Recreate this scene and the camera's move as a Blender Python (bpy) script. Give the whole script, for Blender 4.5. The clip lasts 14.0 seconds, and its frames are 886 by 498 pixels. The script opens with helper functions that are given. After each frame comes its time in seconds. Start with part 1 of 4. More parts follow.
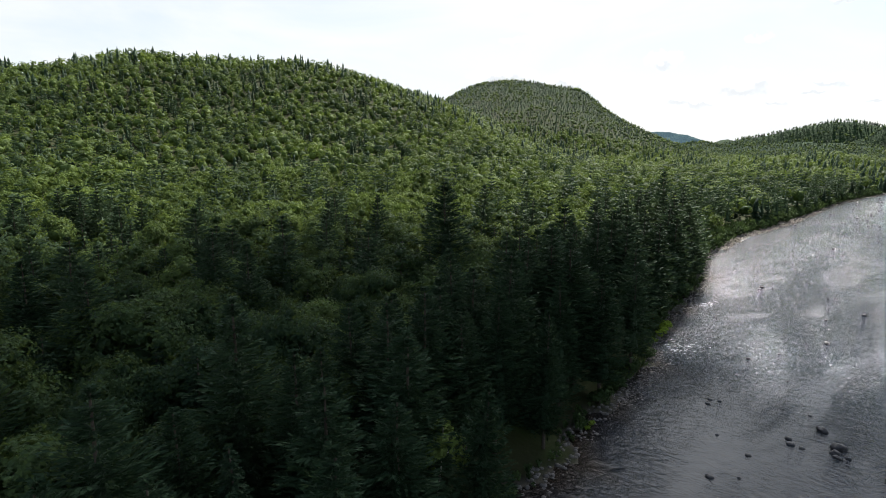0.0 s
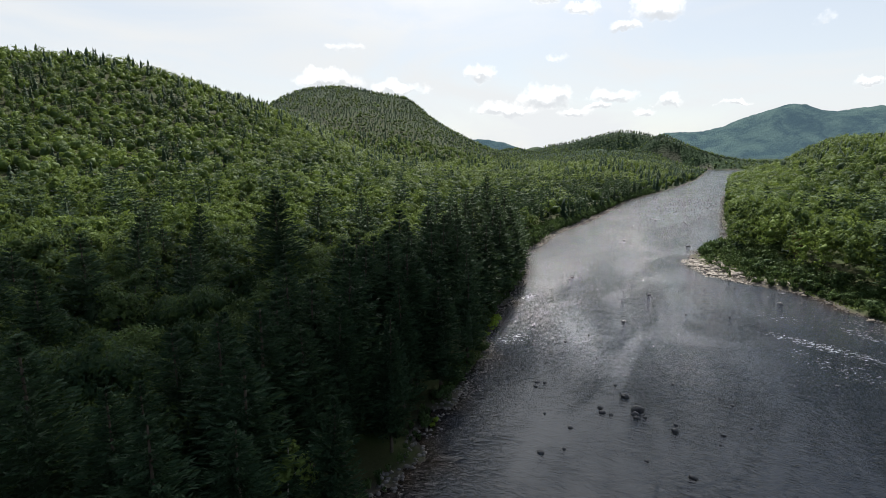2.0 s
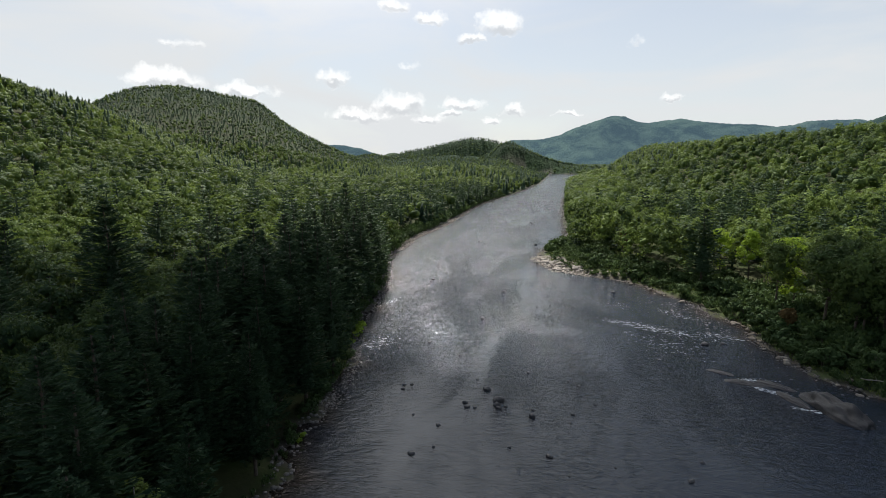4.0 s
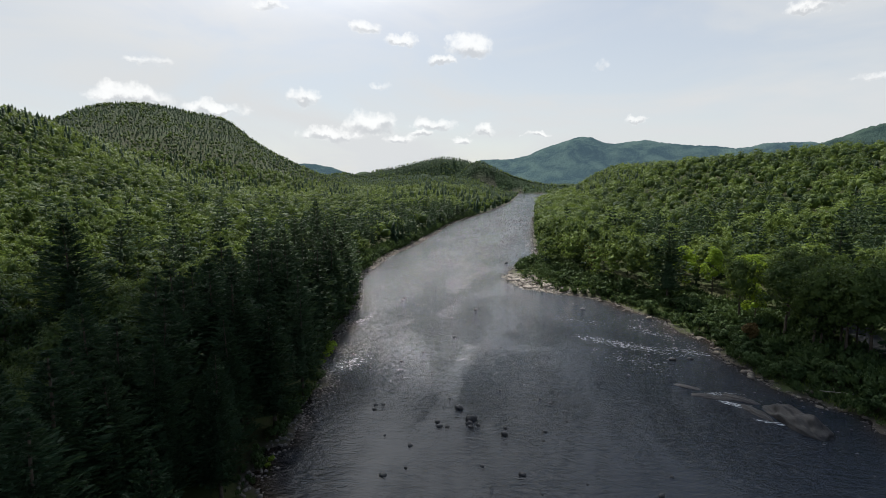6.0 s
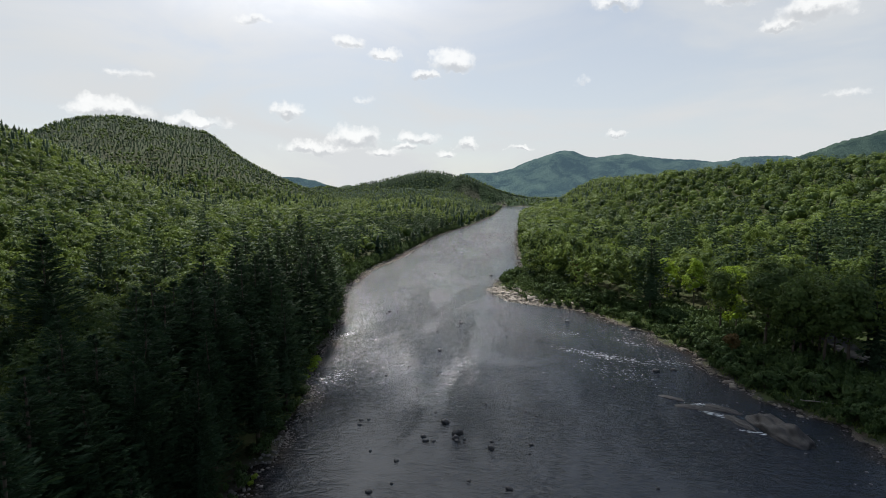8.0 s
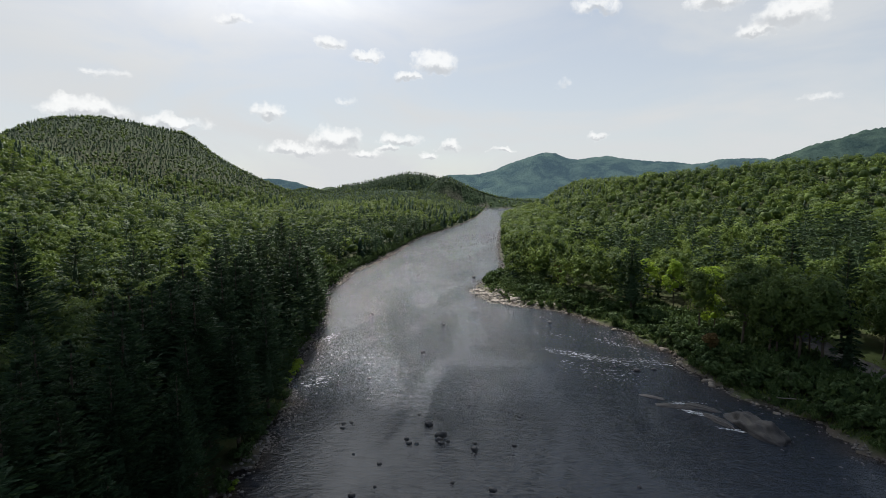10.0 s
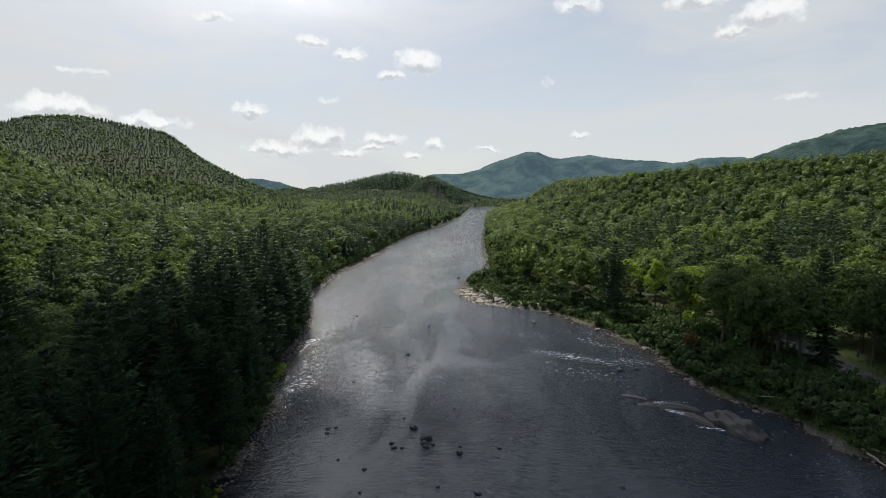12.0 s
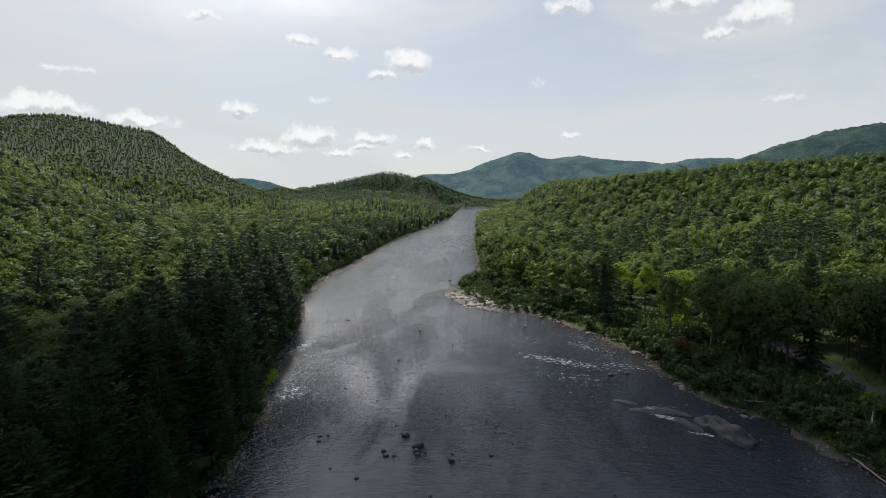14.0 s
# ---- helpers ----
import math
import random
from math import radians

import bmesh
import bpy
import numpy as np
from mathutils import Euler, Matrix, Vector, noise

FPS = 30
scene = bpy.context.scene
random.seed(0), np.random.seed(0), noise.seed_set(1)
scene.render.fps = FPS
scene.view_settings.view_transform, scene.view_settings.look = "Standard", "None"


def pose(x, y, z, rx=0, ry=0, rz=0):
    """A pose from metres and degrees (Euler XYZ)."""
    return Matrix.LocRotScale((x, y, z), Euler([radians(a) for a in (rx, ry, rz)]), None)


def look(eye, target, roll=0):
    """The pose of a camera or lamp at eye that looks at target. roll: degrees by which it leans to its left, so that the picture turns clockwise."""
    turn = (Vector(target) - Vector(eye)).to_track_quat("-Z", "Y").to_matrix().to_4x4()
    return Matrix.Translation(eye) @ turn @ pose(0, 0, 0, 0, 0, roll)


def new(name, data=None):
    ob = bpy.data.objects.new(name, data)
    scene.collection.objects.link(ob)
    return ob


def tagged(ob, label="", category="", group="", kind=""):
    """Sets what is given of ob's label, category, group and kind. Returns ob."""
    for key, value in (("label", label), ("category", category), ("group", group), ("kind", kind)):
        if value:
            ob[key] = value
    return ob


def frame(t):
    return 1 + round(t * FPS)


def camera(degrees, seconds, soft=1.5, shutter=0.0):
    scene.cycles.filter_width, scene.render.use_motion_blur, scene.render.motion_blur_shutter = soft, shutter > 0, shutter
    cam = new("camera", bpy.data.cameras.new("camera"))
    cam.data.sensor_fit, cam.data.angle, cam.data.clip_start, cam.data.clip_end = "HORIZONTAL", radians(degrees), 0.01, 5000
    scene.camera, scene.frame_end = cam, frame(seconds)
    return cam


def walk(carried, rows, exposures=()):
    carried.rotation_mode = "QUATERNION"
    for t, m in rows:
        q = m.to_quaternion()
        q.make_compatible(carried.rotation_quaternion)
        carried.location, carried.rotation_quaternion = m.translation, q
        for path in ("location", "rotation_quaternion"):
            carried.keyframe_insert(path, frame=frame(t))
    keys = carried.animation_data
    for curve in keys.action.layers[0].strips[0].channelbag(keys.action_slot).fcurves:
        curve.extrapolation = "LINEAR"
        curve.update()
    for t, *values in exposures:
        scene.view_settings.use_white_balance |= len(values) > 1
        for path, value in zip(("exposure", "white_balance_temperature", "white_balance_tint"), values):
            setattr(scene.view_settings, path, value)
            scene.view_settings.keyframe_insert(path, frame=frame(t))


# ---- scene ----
cam = camera(79.70, 14.0, soft=0.7)
PATH = [
    (0.0, pose(0.00, 0.00, 40.00, 79.34, -0.02, -0.39)),
    (0.5, pose(-0.05, -0.01, 40.03, 79.51, 0.03, -4.65)),
    (1.0, pose(-0.10, -0.03, 40.07, 79.67, 0.02, -9.16)),
    (1.5, pose(-0.12, -0.06, 40.14, 79.83, -0.02, -13.75)),
    (2.0, pose(-0.14, -0.09, 40.19, 80.00, -0.01, -18.19)),
    (2.5, pose(-0.15, -0.13, 40.22, 80.18, -0.02, -22.23)),
    (3.0, pose(-0.17, -0.18, 40.22, 80.31, 0.00, -25.87)),
    (3.5, pose(-0.21, -0.22, 40.21, 80.50, -0.01, -29.56)),
    (4.0, pose(-0.26, -0.27, 40.18, 80.61, 0.02, -33.28)),
    (6.5, pose(-0.42, -0.42, 40.09, 83.06, -0.11, -36.65)),
    (7.0, pose(-0.48, -0.42, 40.09, 83.47, -0.10, -37.14)),
    (7.5, pose(-0.53, -0.42, 40.11, 83.78, -0.10, -37.59)),
    (8.0, pose(-0.58, -0.42, 40.13, 84.05, -0.11, -38.07)),
    (10.5, pose(-0.49, -0.42, 40.14, 84.21, -0.04, -40.41)),
    (11.0, pose(-0.45, -0.44, 40.34, 84.20, 0.02, -40.90)),
    (11.5, pose(-0.42, -0.44, 40.56, 84.18, 0.07, -41.27)),
    (12.0, pose(-0.38, -0.43, 40.84, 84.16, 0.12, -41.62)),
    (12.5, pose(-0.37, -0.41, 41.16, 84.16, 0.12, -41.92)),
    (13.0, pose(-0.39, -0.38, 41.49, 84.16, 0.08, -42.19)),
    (13.5, pose(-0.45, -0.35, 41.84, 84.16, 0.06, -42.36)),
    (14.0, pose(-0.54, -0.33, 42.18, 84.15, 0.05, -42.60)),
]
EXPOSURES = [(0.0, 0.78), (1.5, 0.61), (3.0, 0.48), (4.2, 0.38), (7.0, 0.28), (14.0, 0.22)]
walk(cam, PATH, EXPOSURES)

# ---- light ----
SUN_AZ, SUN_EL = 22.0, 51.0          # degrees clockwise from +y, and above the horizon
SUN_DIR = Vector((math.cos(radians(SUN_EL)) * math.sin(radians(SUN_AZ)),
                  math.cos(radians(SUN_EL)) * math.cos(radians(SUN_AZ)), math.sin(radians(SUN_EL))))
sun = new("sun", bpy.data.lights.new("sun", "SUN"))
sun.data.energy, sun.data.angle, sun.data.color = 5.0, radians(0.7), (1.0, 0.965, 0.91)
sun.matrix_world = look(SUN_DIR * 900, (0, 0, 0))


class Nodes:
    """Short hand for building a node tree."""

    def __init__(self, tree):
        self.tree = tree
        tree.nodes.clear()

    def add(self, kind, props=None, **inputs):
        nd = self.tree.nodes.new(kind)
        for key, value in (props or {}).items():
            setattr(nd, key, value)
        for key, value in inputs.items():
            self.plug(nd.inputs[int(key[1:]) if key[0] == "_" else key.replace("_", " ")], value)
        return nd

    def plug(self, socket, value):
        if isinstance(value, bpy.types.NodeSocket):
            self.tree.links.new(value, socket)
        elif isinstance(value, bpy.types.Node):
            self.tree.links.new(value.outputs[0], socket)
        else:
            socket.default_value = value

    def math(self, op, a, b=0.0, c=0.0, clamp=False):
        return self.add("ShaderNodeMath", {"operation": op, "use_clamp": clamp}, _0=a, _1=b, _2=c).outputs[0]

    def vec(self, op, a, b=(0, 0, 0)):
        nd = self.add("ShaderNodeVectorMath", {"operation": op}, _0=a, _1=b)
        return nd.outputs["Value"] if op in ("DOT_PRODUCT", "LENGTH") else nd.outputs[0]

    def mix(self, fac, a, b):
        return self.add("ShaderNodeMix", {"data_type": "RGBA"}, _0=fac, _6=a, _7=b).outputs[2]

    def step(self, x, lo, hi, a=0.0, b=1.0):
        return self.add("ShaderNodeMapRange", {"interpolation_type": "SMOOTHSTEP"}, _0=x, _1=lo, _2=hi, _3=a, _4=b).outputs[0]

    def noise(self, co, scale, detail=4.0, rough=0.55, dist=0.0):
        return self.add("ShaderNodeTexNoise", None, Vector=co, Scale=scale, Detail=detail, Roughness=rough, Distortion=dist).outputs[0]


def rgb(r, g, b):
    return (r, g, b, 1.0)


def heading(az, el):
    a, e = radians(az), radians(el)
    return Vector((math.cos(e) * math.sin(a), math.cos(e) * math.cos(a), math.sin(e)))


def make_world():
    world = bpy.data.worlds.new("sky")
    scene.world = world
    world.use_nodes = True
    n = Nodes(world.node_tree)
    direction = n.add("ShaderNodeTexCoord").outputs["Generated"]
    sky = n.add("ShaderNodeTexSky", {"sky_type": "NISHITA", "sun_disc": False, "sun_elevation": radians(SUN_EL),
                                     "sun_rotation": radians(SUN_AZ), "air_density": 1.0, "dust_density": 0.7})
    toward = n.vec("DOT_PRODUCT", direction, tuple(SUN_DIR))
    up = n.add("ShaderNodeSeparateXYZ", None, _0=direction).outputs[2]
    # thin high veil, thickest towards the sun and low over the hills
    streak = n.noise(n.vec("MULTIPLY", direction, (1.0, 1.0, 3.2)), 2.6, 5.0, 0.55, 0.6)
    veil = n.math("ADD", n.step(toward, 0.86, 0.955, 0.02, 1.0), n.math("MULTIPLY", n.math("SUBTRACT", streak, 0.5), 0.45))
    low = n.math("MULTIPLY", n.step(up, 0.80, 0.06, 0.10, 0.96), n.step(streak, 0.30, 0.66, 0.70, 1.12))
    veil = n.math("MAXIMUM", veil, low, clamp=True)
    veil = n.math("MULTIPLY", veil, n.step(toward, -0.5, 0.35, 0.25, 1.0))
    white = n.mix(n.step(toward, 0.73, 0.88), rgb(6.8, 7.0, 7.15), rgb(8.9, 8.8, 8.75))
    fleece = n.noise(n.vec("MULTIPLY", direction, (1.0, 1.0, 1.6)), 11.0, 6.0, 0.6, 0.7)
    glare = n.mix(n.step(fleece, 0.35, 0.65), rgb(19.5, 19.9, 20.2), rgb(24.5, 24.7, 24.5))
    white = n.mix(n.step(toward, 0.80, 0.97), white, glare)
    colour = n.mix(veil, sky.outputs[0], white)
    # fair-weather cumulus
    wob = n.add("ShaderNodeTexNoise", None, Vector=direction, Scale=26.0, Detail=5.0, Roughness=0.6)
    warp = n.vec("ADD", direction, n.vec("MULTIPLY", n.vec("SUBTRACT", wob.outputs["Color"], (0.5, 0.5, 0.5)), (0.06, 0.06, 0.045)))
    cover = under = None

    def cumulus(az, el, wide, high, depth=1.0):
        nonlocal cover, under
        c = heading(az, el)
        right = Vector((math.cos(radians(az)), -math.sin(radians(az)), 0.0))
        top = right.cross(c)
        u = n.math("DIVIDE", n.vec("DOT_PRODUCT", warp, tuple(right)), math.tan(radians(wide)))
        v = n.math("SUBTRACT", n.math("DIVIDE", n.vec("DOT_PRODUCT", warp, tuple(top)), math.tan(radians(high))), 0.0)
        low = n.step(v, 0.25, -0.35)
        v = n.math("MAXIMUM", v, n.math("MULTIPLY", v, -1.8))          # flat base
        front = n.math("MULTIPLY", n.math("LESS_THAN", n.vec("DOT_PRODUCT", warp, tuple(c)), 0.3), 9.0)
        q = n.math("ADD", n.math("ADD", n.math("MULTIPLY", u, u), n.math("MULTIPLY", v, v)), front)
        m = n.math("MULTIPLY", n.math("SUBTRACT", 1.0, q, clamp=True), depth)
        b = n.math("MULTIPLY", low, m)
        cover = m if cover is None else n.math("MAXIMUM", cover, m)
        under = b if under is None else n.math("MAXIMUM", under, b)

    for row in CLOUDS:
        cumulus(*row)
    fluff = n.math("ADD", n.math("MULTIPLY", n.noise(direction, 38.0, 6.0, 0.62), 0.7), n.math("MULTIPLY", n.noise(direction, 110.0, 4.0, 0.6), 0.3))
    dens = n.math("ADD", cover, n.math("MULTIPLY", n.math("SUBTRACT", fluff, 0.5), 2.1))
    dens = n.math("MULTIPLY", dens, n.step(cover, 0.0, 0.25))
    alpha = n.step(dens, 0.05, 0.95)
    core = n.math("ADD", n.math("MULTIPLY", under, 1.8), n.math("MULTIPLY", n.math("SUBTRACT", n.noise(direction, 48.0, 4.0), 0.55), 1.6))
    core = n.step(core, -0.1, 1.15)
    cloud = n.mix(core, rgb(9.9, 9.95, 9.9), rgb(5.9, 6.1, 6.35))
    colour = n.mix(n.math("MULTIPLY", alpha, 0.82), colour, cloud)
    back = n.add("ShaderNodeBackground", None, Color=colour, Strength=0.086)
    out = n.add("ShaderNodeOutputWorld")
    world.node_tree.links.new(back.outputs[0], out.inputs[0])


CLOUDS = [(6.5, 7.4, 4.6, 1.5), (13.5, 6.7, 3.6, 1.1), (22.0, 8.2, 1.9, 1.3), (8.0, 10.6, 2.6, 0.7, 0.6),
          (24.5, 4.6, 4.2, 1.2), (28.5, 5.6, 3.2, 1.9), (31.5, 4.2, 2.2, 0.8)]
CLOUDS += [(35.2, 5.6, 2.7, 1.2), (34.0, 4.6, 1.4, 0.6), (38.0, 4.2, 1.6, 0.7), (40.6, 5.1, 1.8, 0.9), (46.3, 4.8, 1.3, 0.5),
           (39.2, 13.2, 2.7, 1.9), (36.0, 12.0, 1.8, 0.9), (32.2, 14.0, 2.3, 0.9, 0.9), (28.2, 15.0, 2.1, 1.1, 0.8)]
CLOUDS += [(19.0, 16.4, 2.2, 0.8, 0.8), (56.0, 5.9, 1.3, 0.6, 0.8), (55.6, 18.0, 2.8, 1.3, 0.9), (72.3, 15.4, 3.3, 2.1), (69.6, 14.6, 2.2, 1.1), (66.5, 17.4, 3.2, 1.5, 0.9),
           (29.5, 9.6, 1.6, 0.6, 0.5), (52.3, 11.0, 1.6, 0.9, 0.4), (75.0, 8.3, 2.4, 0.6, 0.5)]
make_world()


# ---- materials ----
def material(name, build):
    m = bpy.data.materials.new(name)
    m.use_nodes = True
    n = Nodes(m.node_tree)
    shader = build(n)
    m.node_tree.links.new(shader.outputs[0], n.add("ShaderNodeOutputMaterial").inputs[0])
    return m


def leaf_material(name, dark, bright, through_part=0.35, gloss=0.55, clump=0.6):
    """Foliage: its tint varies from tree to tree and from spray to spray, and light passes through it."""
    def build(n):
        geo = n.add("ShaderNodeNewGeometry")
        tint = n.add("ShaderNodeAttribute", {"attribute_name": "tint"}).outputs["Fac"]
        own = n.add("ShaderNodeObjectInfo").outputs["Random"]
        grain = n.noise(geo.outputs["Position"], 0.9, 3.0)
        f = n.math("ADD", n.math("MULTIPLY", tint, 0.8), n.math("MULTIPLY", own, 0.22))
        f = n.math("ADD", f, n.math("MULTIPLY", geo.outputs["Random Per Island"], 0.12))
        f = n.math("ADD", f, n.math("MULTIPLY", n.math("SUBTRACT", grain, 0.5), 0.5), clamp=True)
        c = n.mix(f, rgb(*dark), rgb(*bright))
        clumps = n.add("ShaderNodeBump", None, Strength=0.6, Distance=clump, Height=n.noise(geo.outputs["Position"], 0.55 / clump, 3.0, 0.6))
        leaves = n.add("ShaderNodeBump", None, Strength=0.5, Distance=0.3 * clump, Height=n.noise(geo.outputs["Position"], 2.6 / clump, 2.0, 0.6), Normal=clumps.outputs[0])
        front = n.add("ShaderNodeBsdfPrincipled", None, Base_Color=c, Roughness=gloss, Specular_IOR_Level=0.07, Normal=leaves.outputs[0])
        back = n.add("ShaderNodeBsdfTranslucent", None, Color=n.mix(0.5, c, rgb(bright[0] * 1.5, bright[1] * 1.4, bright[2])), Normal=leaves.outputs[0])
        mixed = n.add("ShaderNodeMixShader", None, _0=through_part)
        n.plug(mixed.inputs[1], front.outputs[0])
        n.plug(mixed.inputs[2], back.outputs[0])
        return mixed
    return material(name, build)


def plain_material(name, dark, bright, scale, rough=0.85, bump=0.3, fine=6.0, metal=0.0):
    """Two tones at a coarse and a fine scale, with relief."""
    def build(n):
        at = n.add("ShaderNodeNewGeometry").outputs["Position"]
        own = n.add("ShaderNodeObjectInfo").outputs["Random"]
        coarse = n.noise(at, scale, 4.0)
        grain = n.noise(at, scale * fine, 4.0, 0.65)
        f = n.math("ADD", n.math("MULTIPLY", n.math("SUBTRACT", coarse, 0.5), 1.6), n.math("MULTIPLY", n.math("SUBTRACT", grain, 0.5), 0.9))
        f = n.math("ADD", n.math("ADD", f, 0.35), n.math("MULTIPLY", own, 0.3), clamp=True)
        relief = n.add("ShaderNodeBump", None, Strength=bump, Distance=0.4 / scale / fine, Height=grain)
        return n.add("ShaderNodeBsdfPrincipled", None, Base_Color=n.mix(f, rgb(*dark), rgb(*bright)), Roughness=rough,
                     Metallic=metal, Normal=relief.outputs[0], Specular_IOR_Level=0.3)
    return material(name, build)


def ground_material():
    """Leaf litter and moss in the woods, gravel and silt along the water, canopy green on the far slopes."""
    def build(n):
        at = n.add("ShaderNodeNewGeometry").outputs["Position"]
        shore = n.add("ShaderNodeAttribute", {"attribute_name": "shore"}).outputs["Fac"]
        far = n.add("ShaderNodeAttribute", {"attribute_name": "canopy"}).outputs["Fac"]
        big = n.noise(at, 0.08, 5.0)
        small = n.noise(at, 1.4, 5.0, 0.7)
        floor = n.mix(small, rgb(0.022, 0.026, 0.010), rgb(0.055, 0.058, 0.022))
        floor = n.mix(n.step(big, 0.45, 0.65), floor, rgb(0.035, 0.055, 0.014))
        stones = n.mix(n.noise(at, 2.6, 5.0, 0.8), rgb(0.03, 0.026, 0.020), rgb(0.12, 0.102, 0.082))
        turf = n.mix(n.noise(at, 0.9, 5.0, 0.7), rgb(0.022, 0.038, 0.012), rgb(0.070, 0.090, 0.030))
        floor = n.mix(n.add("ShaderNodeAttribute", {"attribute_name": "meadow"}).outputs["Fac"], floor, turf)
        wood = n.mix(n.noise(at, 0.035, 6.0, 0.7), rgb(0.012, 0.028, 0.010), rgb(0.026, 0.052, 0.016))
        c = n.mix(shore, n.mix(far, floor, wood), stones)
        relief = n.add("ShaderNodeBump", None, Strength=0.8, Distance=0.25, Height=small)
        lumps = n.add("ShaderNodeBump", None, Strength=n.math("MULTIPLY", far, 1.0), Distance=9.0, Height=n.noise(at, 0.09, 4.0, 0.6), Normal=relief.outputs[0])
        return n.add("ShaderNodeBsdfPrincipled", None, Base_Color=c, Roughness=0.95, Normal=lumps.outputs[0], Specular_IOR_Level=0.15)
    return material("forest_floor", build)


# broken water: place, heading of the long axis, half length, half width
RAPIDS = [(111, 75, 164, 20, 4.0, 1.0), (126, 78, 180, 11, 3.0, 0.8), (103, 67, 170, 16, 9.0, 0.55), (118, 64, 150, 9, 3.5, 0.9), (69, 133, 60, 8, 3.0, 1.0),
          (51, 103, 62, 8, 4.5, 0.9), (96.6, 42, 165, 5, 1.2, 1.6), (99, 46, 130, 6, 1.5, 1.3), (94.5, 34.5, 152, 4.5, 0.8, 1.4), (120, 96, 165, 14, 5.0, 0.5)]


def water_material():
    """Dark peaty river water with wind ripples, smooth lanes, brown shallows and broken white water."""
    def build(n):
        at = n.add("ShaderNodeNewGeometry").outputs["Position"]
        shallow = n.add("ShaderNodeAttribute", {"attribute_name": "shallow"}).outputs["Fac"]
        turned = n.add("ShaderNodeVectorRotate", {"rotation_type": "Z_AXIS"}, Vector=at, Angle=radians(45)).outputs[0]
        lanes = n.noise(n.vec("MULTIPLY", turned, (1.0, 0.35, 1.0)), 0.055, 5.0, 0.62, 0.8)
        def ridged(stretch, scale, sharp, wander):
            f = n.noise(n.vec("MULTIPLY", turned, stretch), scale, 4.0, 0.58, wander)
            return n.math("POWER", n.math("SUBTRACT", 1.0, n.math("ABSOLUTE", n.math("MULTIPLY", n.math("SUBTRACT", f, 0.5), 4.0)), clamp=True), sharp)

        riffle = ridged((0.62, 1.0, 1.0), 0.42, 1.3, 0.5)
        crests = ridged((0.55, 1.2, 1.0), 1.15, 1.6, 0.6)
        chop = n.noise(n.vec("MULTIPLY", turned, (0.8, 1.2, 1.0)), 4.5, 3.0, 0.6, 0.3)
        reach = n.add("ShaderNodeAttribute", {"attribute_name": "chop"}).outputs["Fac"]
        rough_lane = n.math("MULTIPLY", n.step(lanes, 0.38, 0.60, 0.45, 1.3), reach)
        b1 = n.add("ShaderNodeBump", None, Strength=n.math("MULTIPLY", rough_lane, 0.9), Distance=0.26, Height=riffle)
        b2 = n.add("ShaderNodeBump", None, Strength=n.math("MULTIPLY", rough_lane, 0.9), Distance=0.12, Height=crests, Normal=b1.outputs[0])
        b2 = n.add("ShaderNodeBump", None, Strength=n.math("MULTIPLY", n.math("ADD", rough_lane, 0.1), 0.8), Distance=0.05, Height=chop, Normal=b2.outputs[0])
        bed = n.noise(at, 1.1, 4.0, 0.7)
        deep = n.mix(n.noise(at, 0.05, 3.0), rgb(0.008, 0.014, 0.022), rgb(0.013, 0.020, 0.030))
        brown = n.mix(bed, rgb(0.008, 0.005, 0.003), rgb(0.045, 0.028, 0.015))
        c = n.mix(n.math("MULTIPLY", shallow, 0.85), deep, brown)
        spots = None
        for x, y, turn, long, wide, force in RAPIDS:
            a = radians(turn)
            off = n.vec("SUBTRACT", at, (x, y, 0.0))
            u = n.math("DIVIDE", n.vec("DOT_PRODUCT", off, (math.sin(a), math.cos(a), 0.0)), long)
            v = n.math("DIVIDE", n.vec("DOT_PRODUCT", off, (math.cos(a), -math.sin(a), 0.0)), wide)
            q = n.math("SUBTRACT", 1.0, n.math("ADD", n.math("MULTIPLY", u, u), n.math("MULTIPLY", v, v)), clamp=True)
            q = n.math("MULTIPLY", q, force)
            spots = q if spots is None else n.math("MAXIMUM", spots, q)
        spray = n.noise(n.vec("MULTIPLY", turned, (0.42, 1.5, 1.0)), 1.9, 6.0, 0.72, 0.6)
        foam = n.math("MULTIPLY", n.step(n.math("ADD", spray, n.math("MULTIPLY", spots, 0.13)), 0.645, 0.74), n.step(spots, 0.0, 0.3))
        c = n.mix(foam, c, rgb(0.62, 0.64, 0.65))
        return n.add("ShaderNodeBsdfPrincipled", None, Base_Color=c, Roughness=n.math("ADD", n.math("MULTIPLY", foam, 0.45), 0.12),
                     IOR=1.333, Normal=b2.outputs[0])
    return material("river_water", build)


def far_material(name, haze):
    """Wooded mountains kilometres off, the air's blue haze painted on as a faint emission."""
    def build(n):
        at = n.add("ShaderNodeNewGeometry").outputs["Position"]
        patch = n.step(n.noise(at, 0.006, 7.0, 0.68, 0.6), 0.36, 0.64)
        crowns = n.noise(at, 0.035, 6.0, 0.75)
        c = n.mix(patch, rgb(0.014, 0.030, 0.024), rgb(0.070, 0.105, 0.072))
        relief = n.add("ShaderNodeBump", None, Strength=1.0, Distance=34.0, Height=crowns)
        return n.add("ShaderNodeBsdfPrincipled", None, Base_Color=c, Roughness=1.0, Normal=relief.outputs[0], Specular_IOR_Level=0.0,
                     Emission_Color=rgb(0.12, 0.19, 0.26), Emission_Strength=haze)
    return material(name, build)


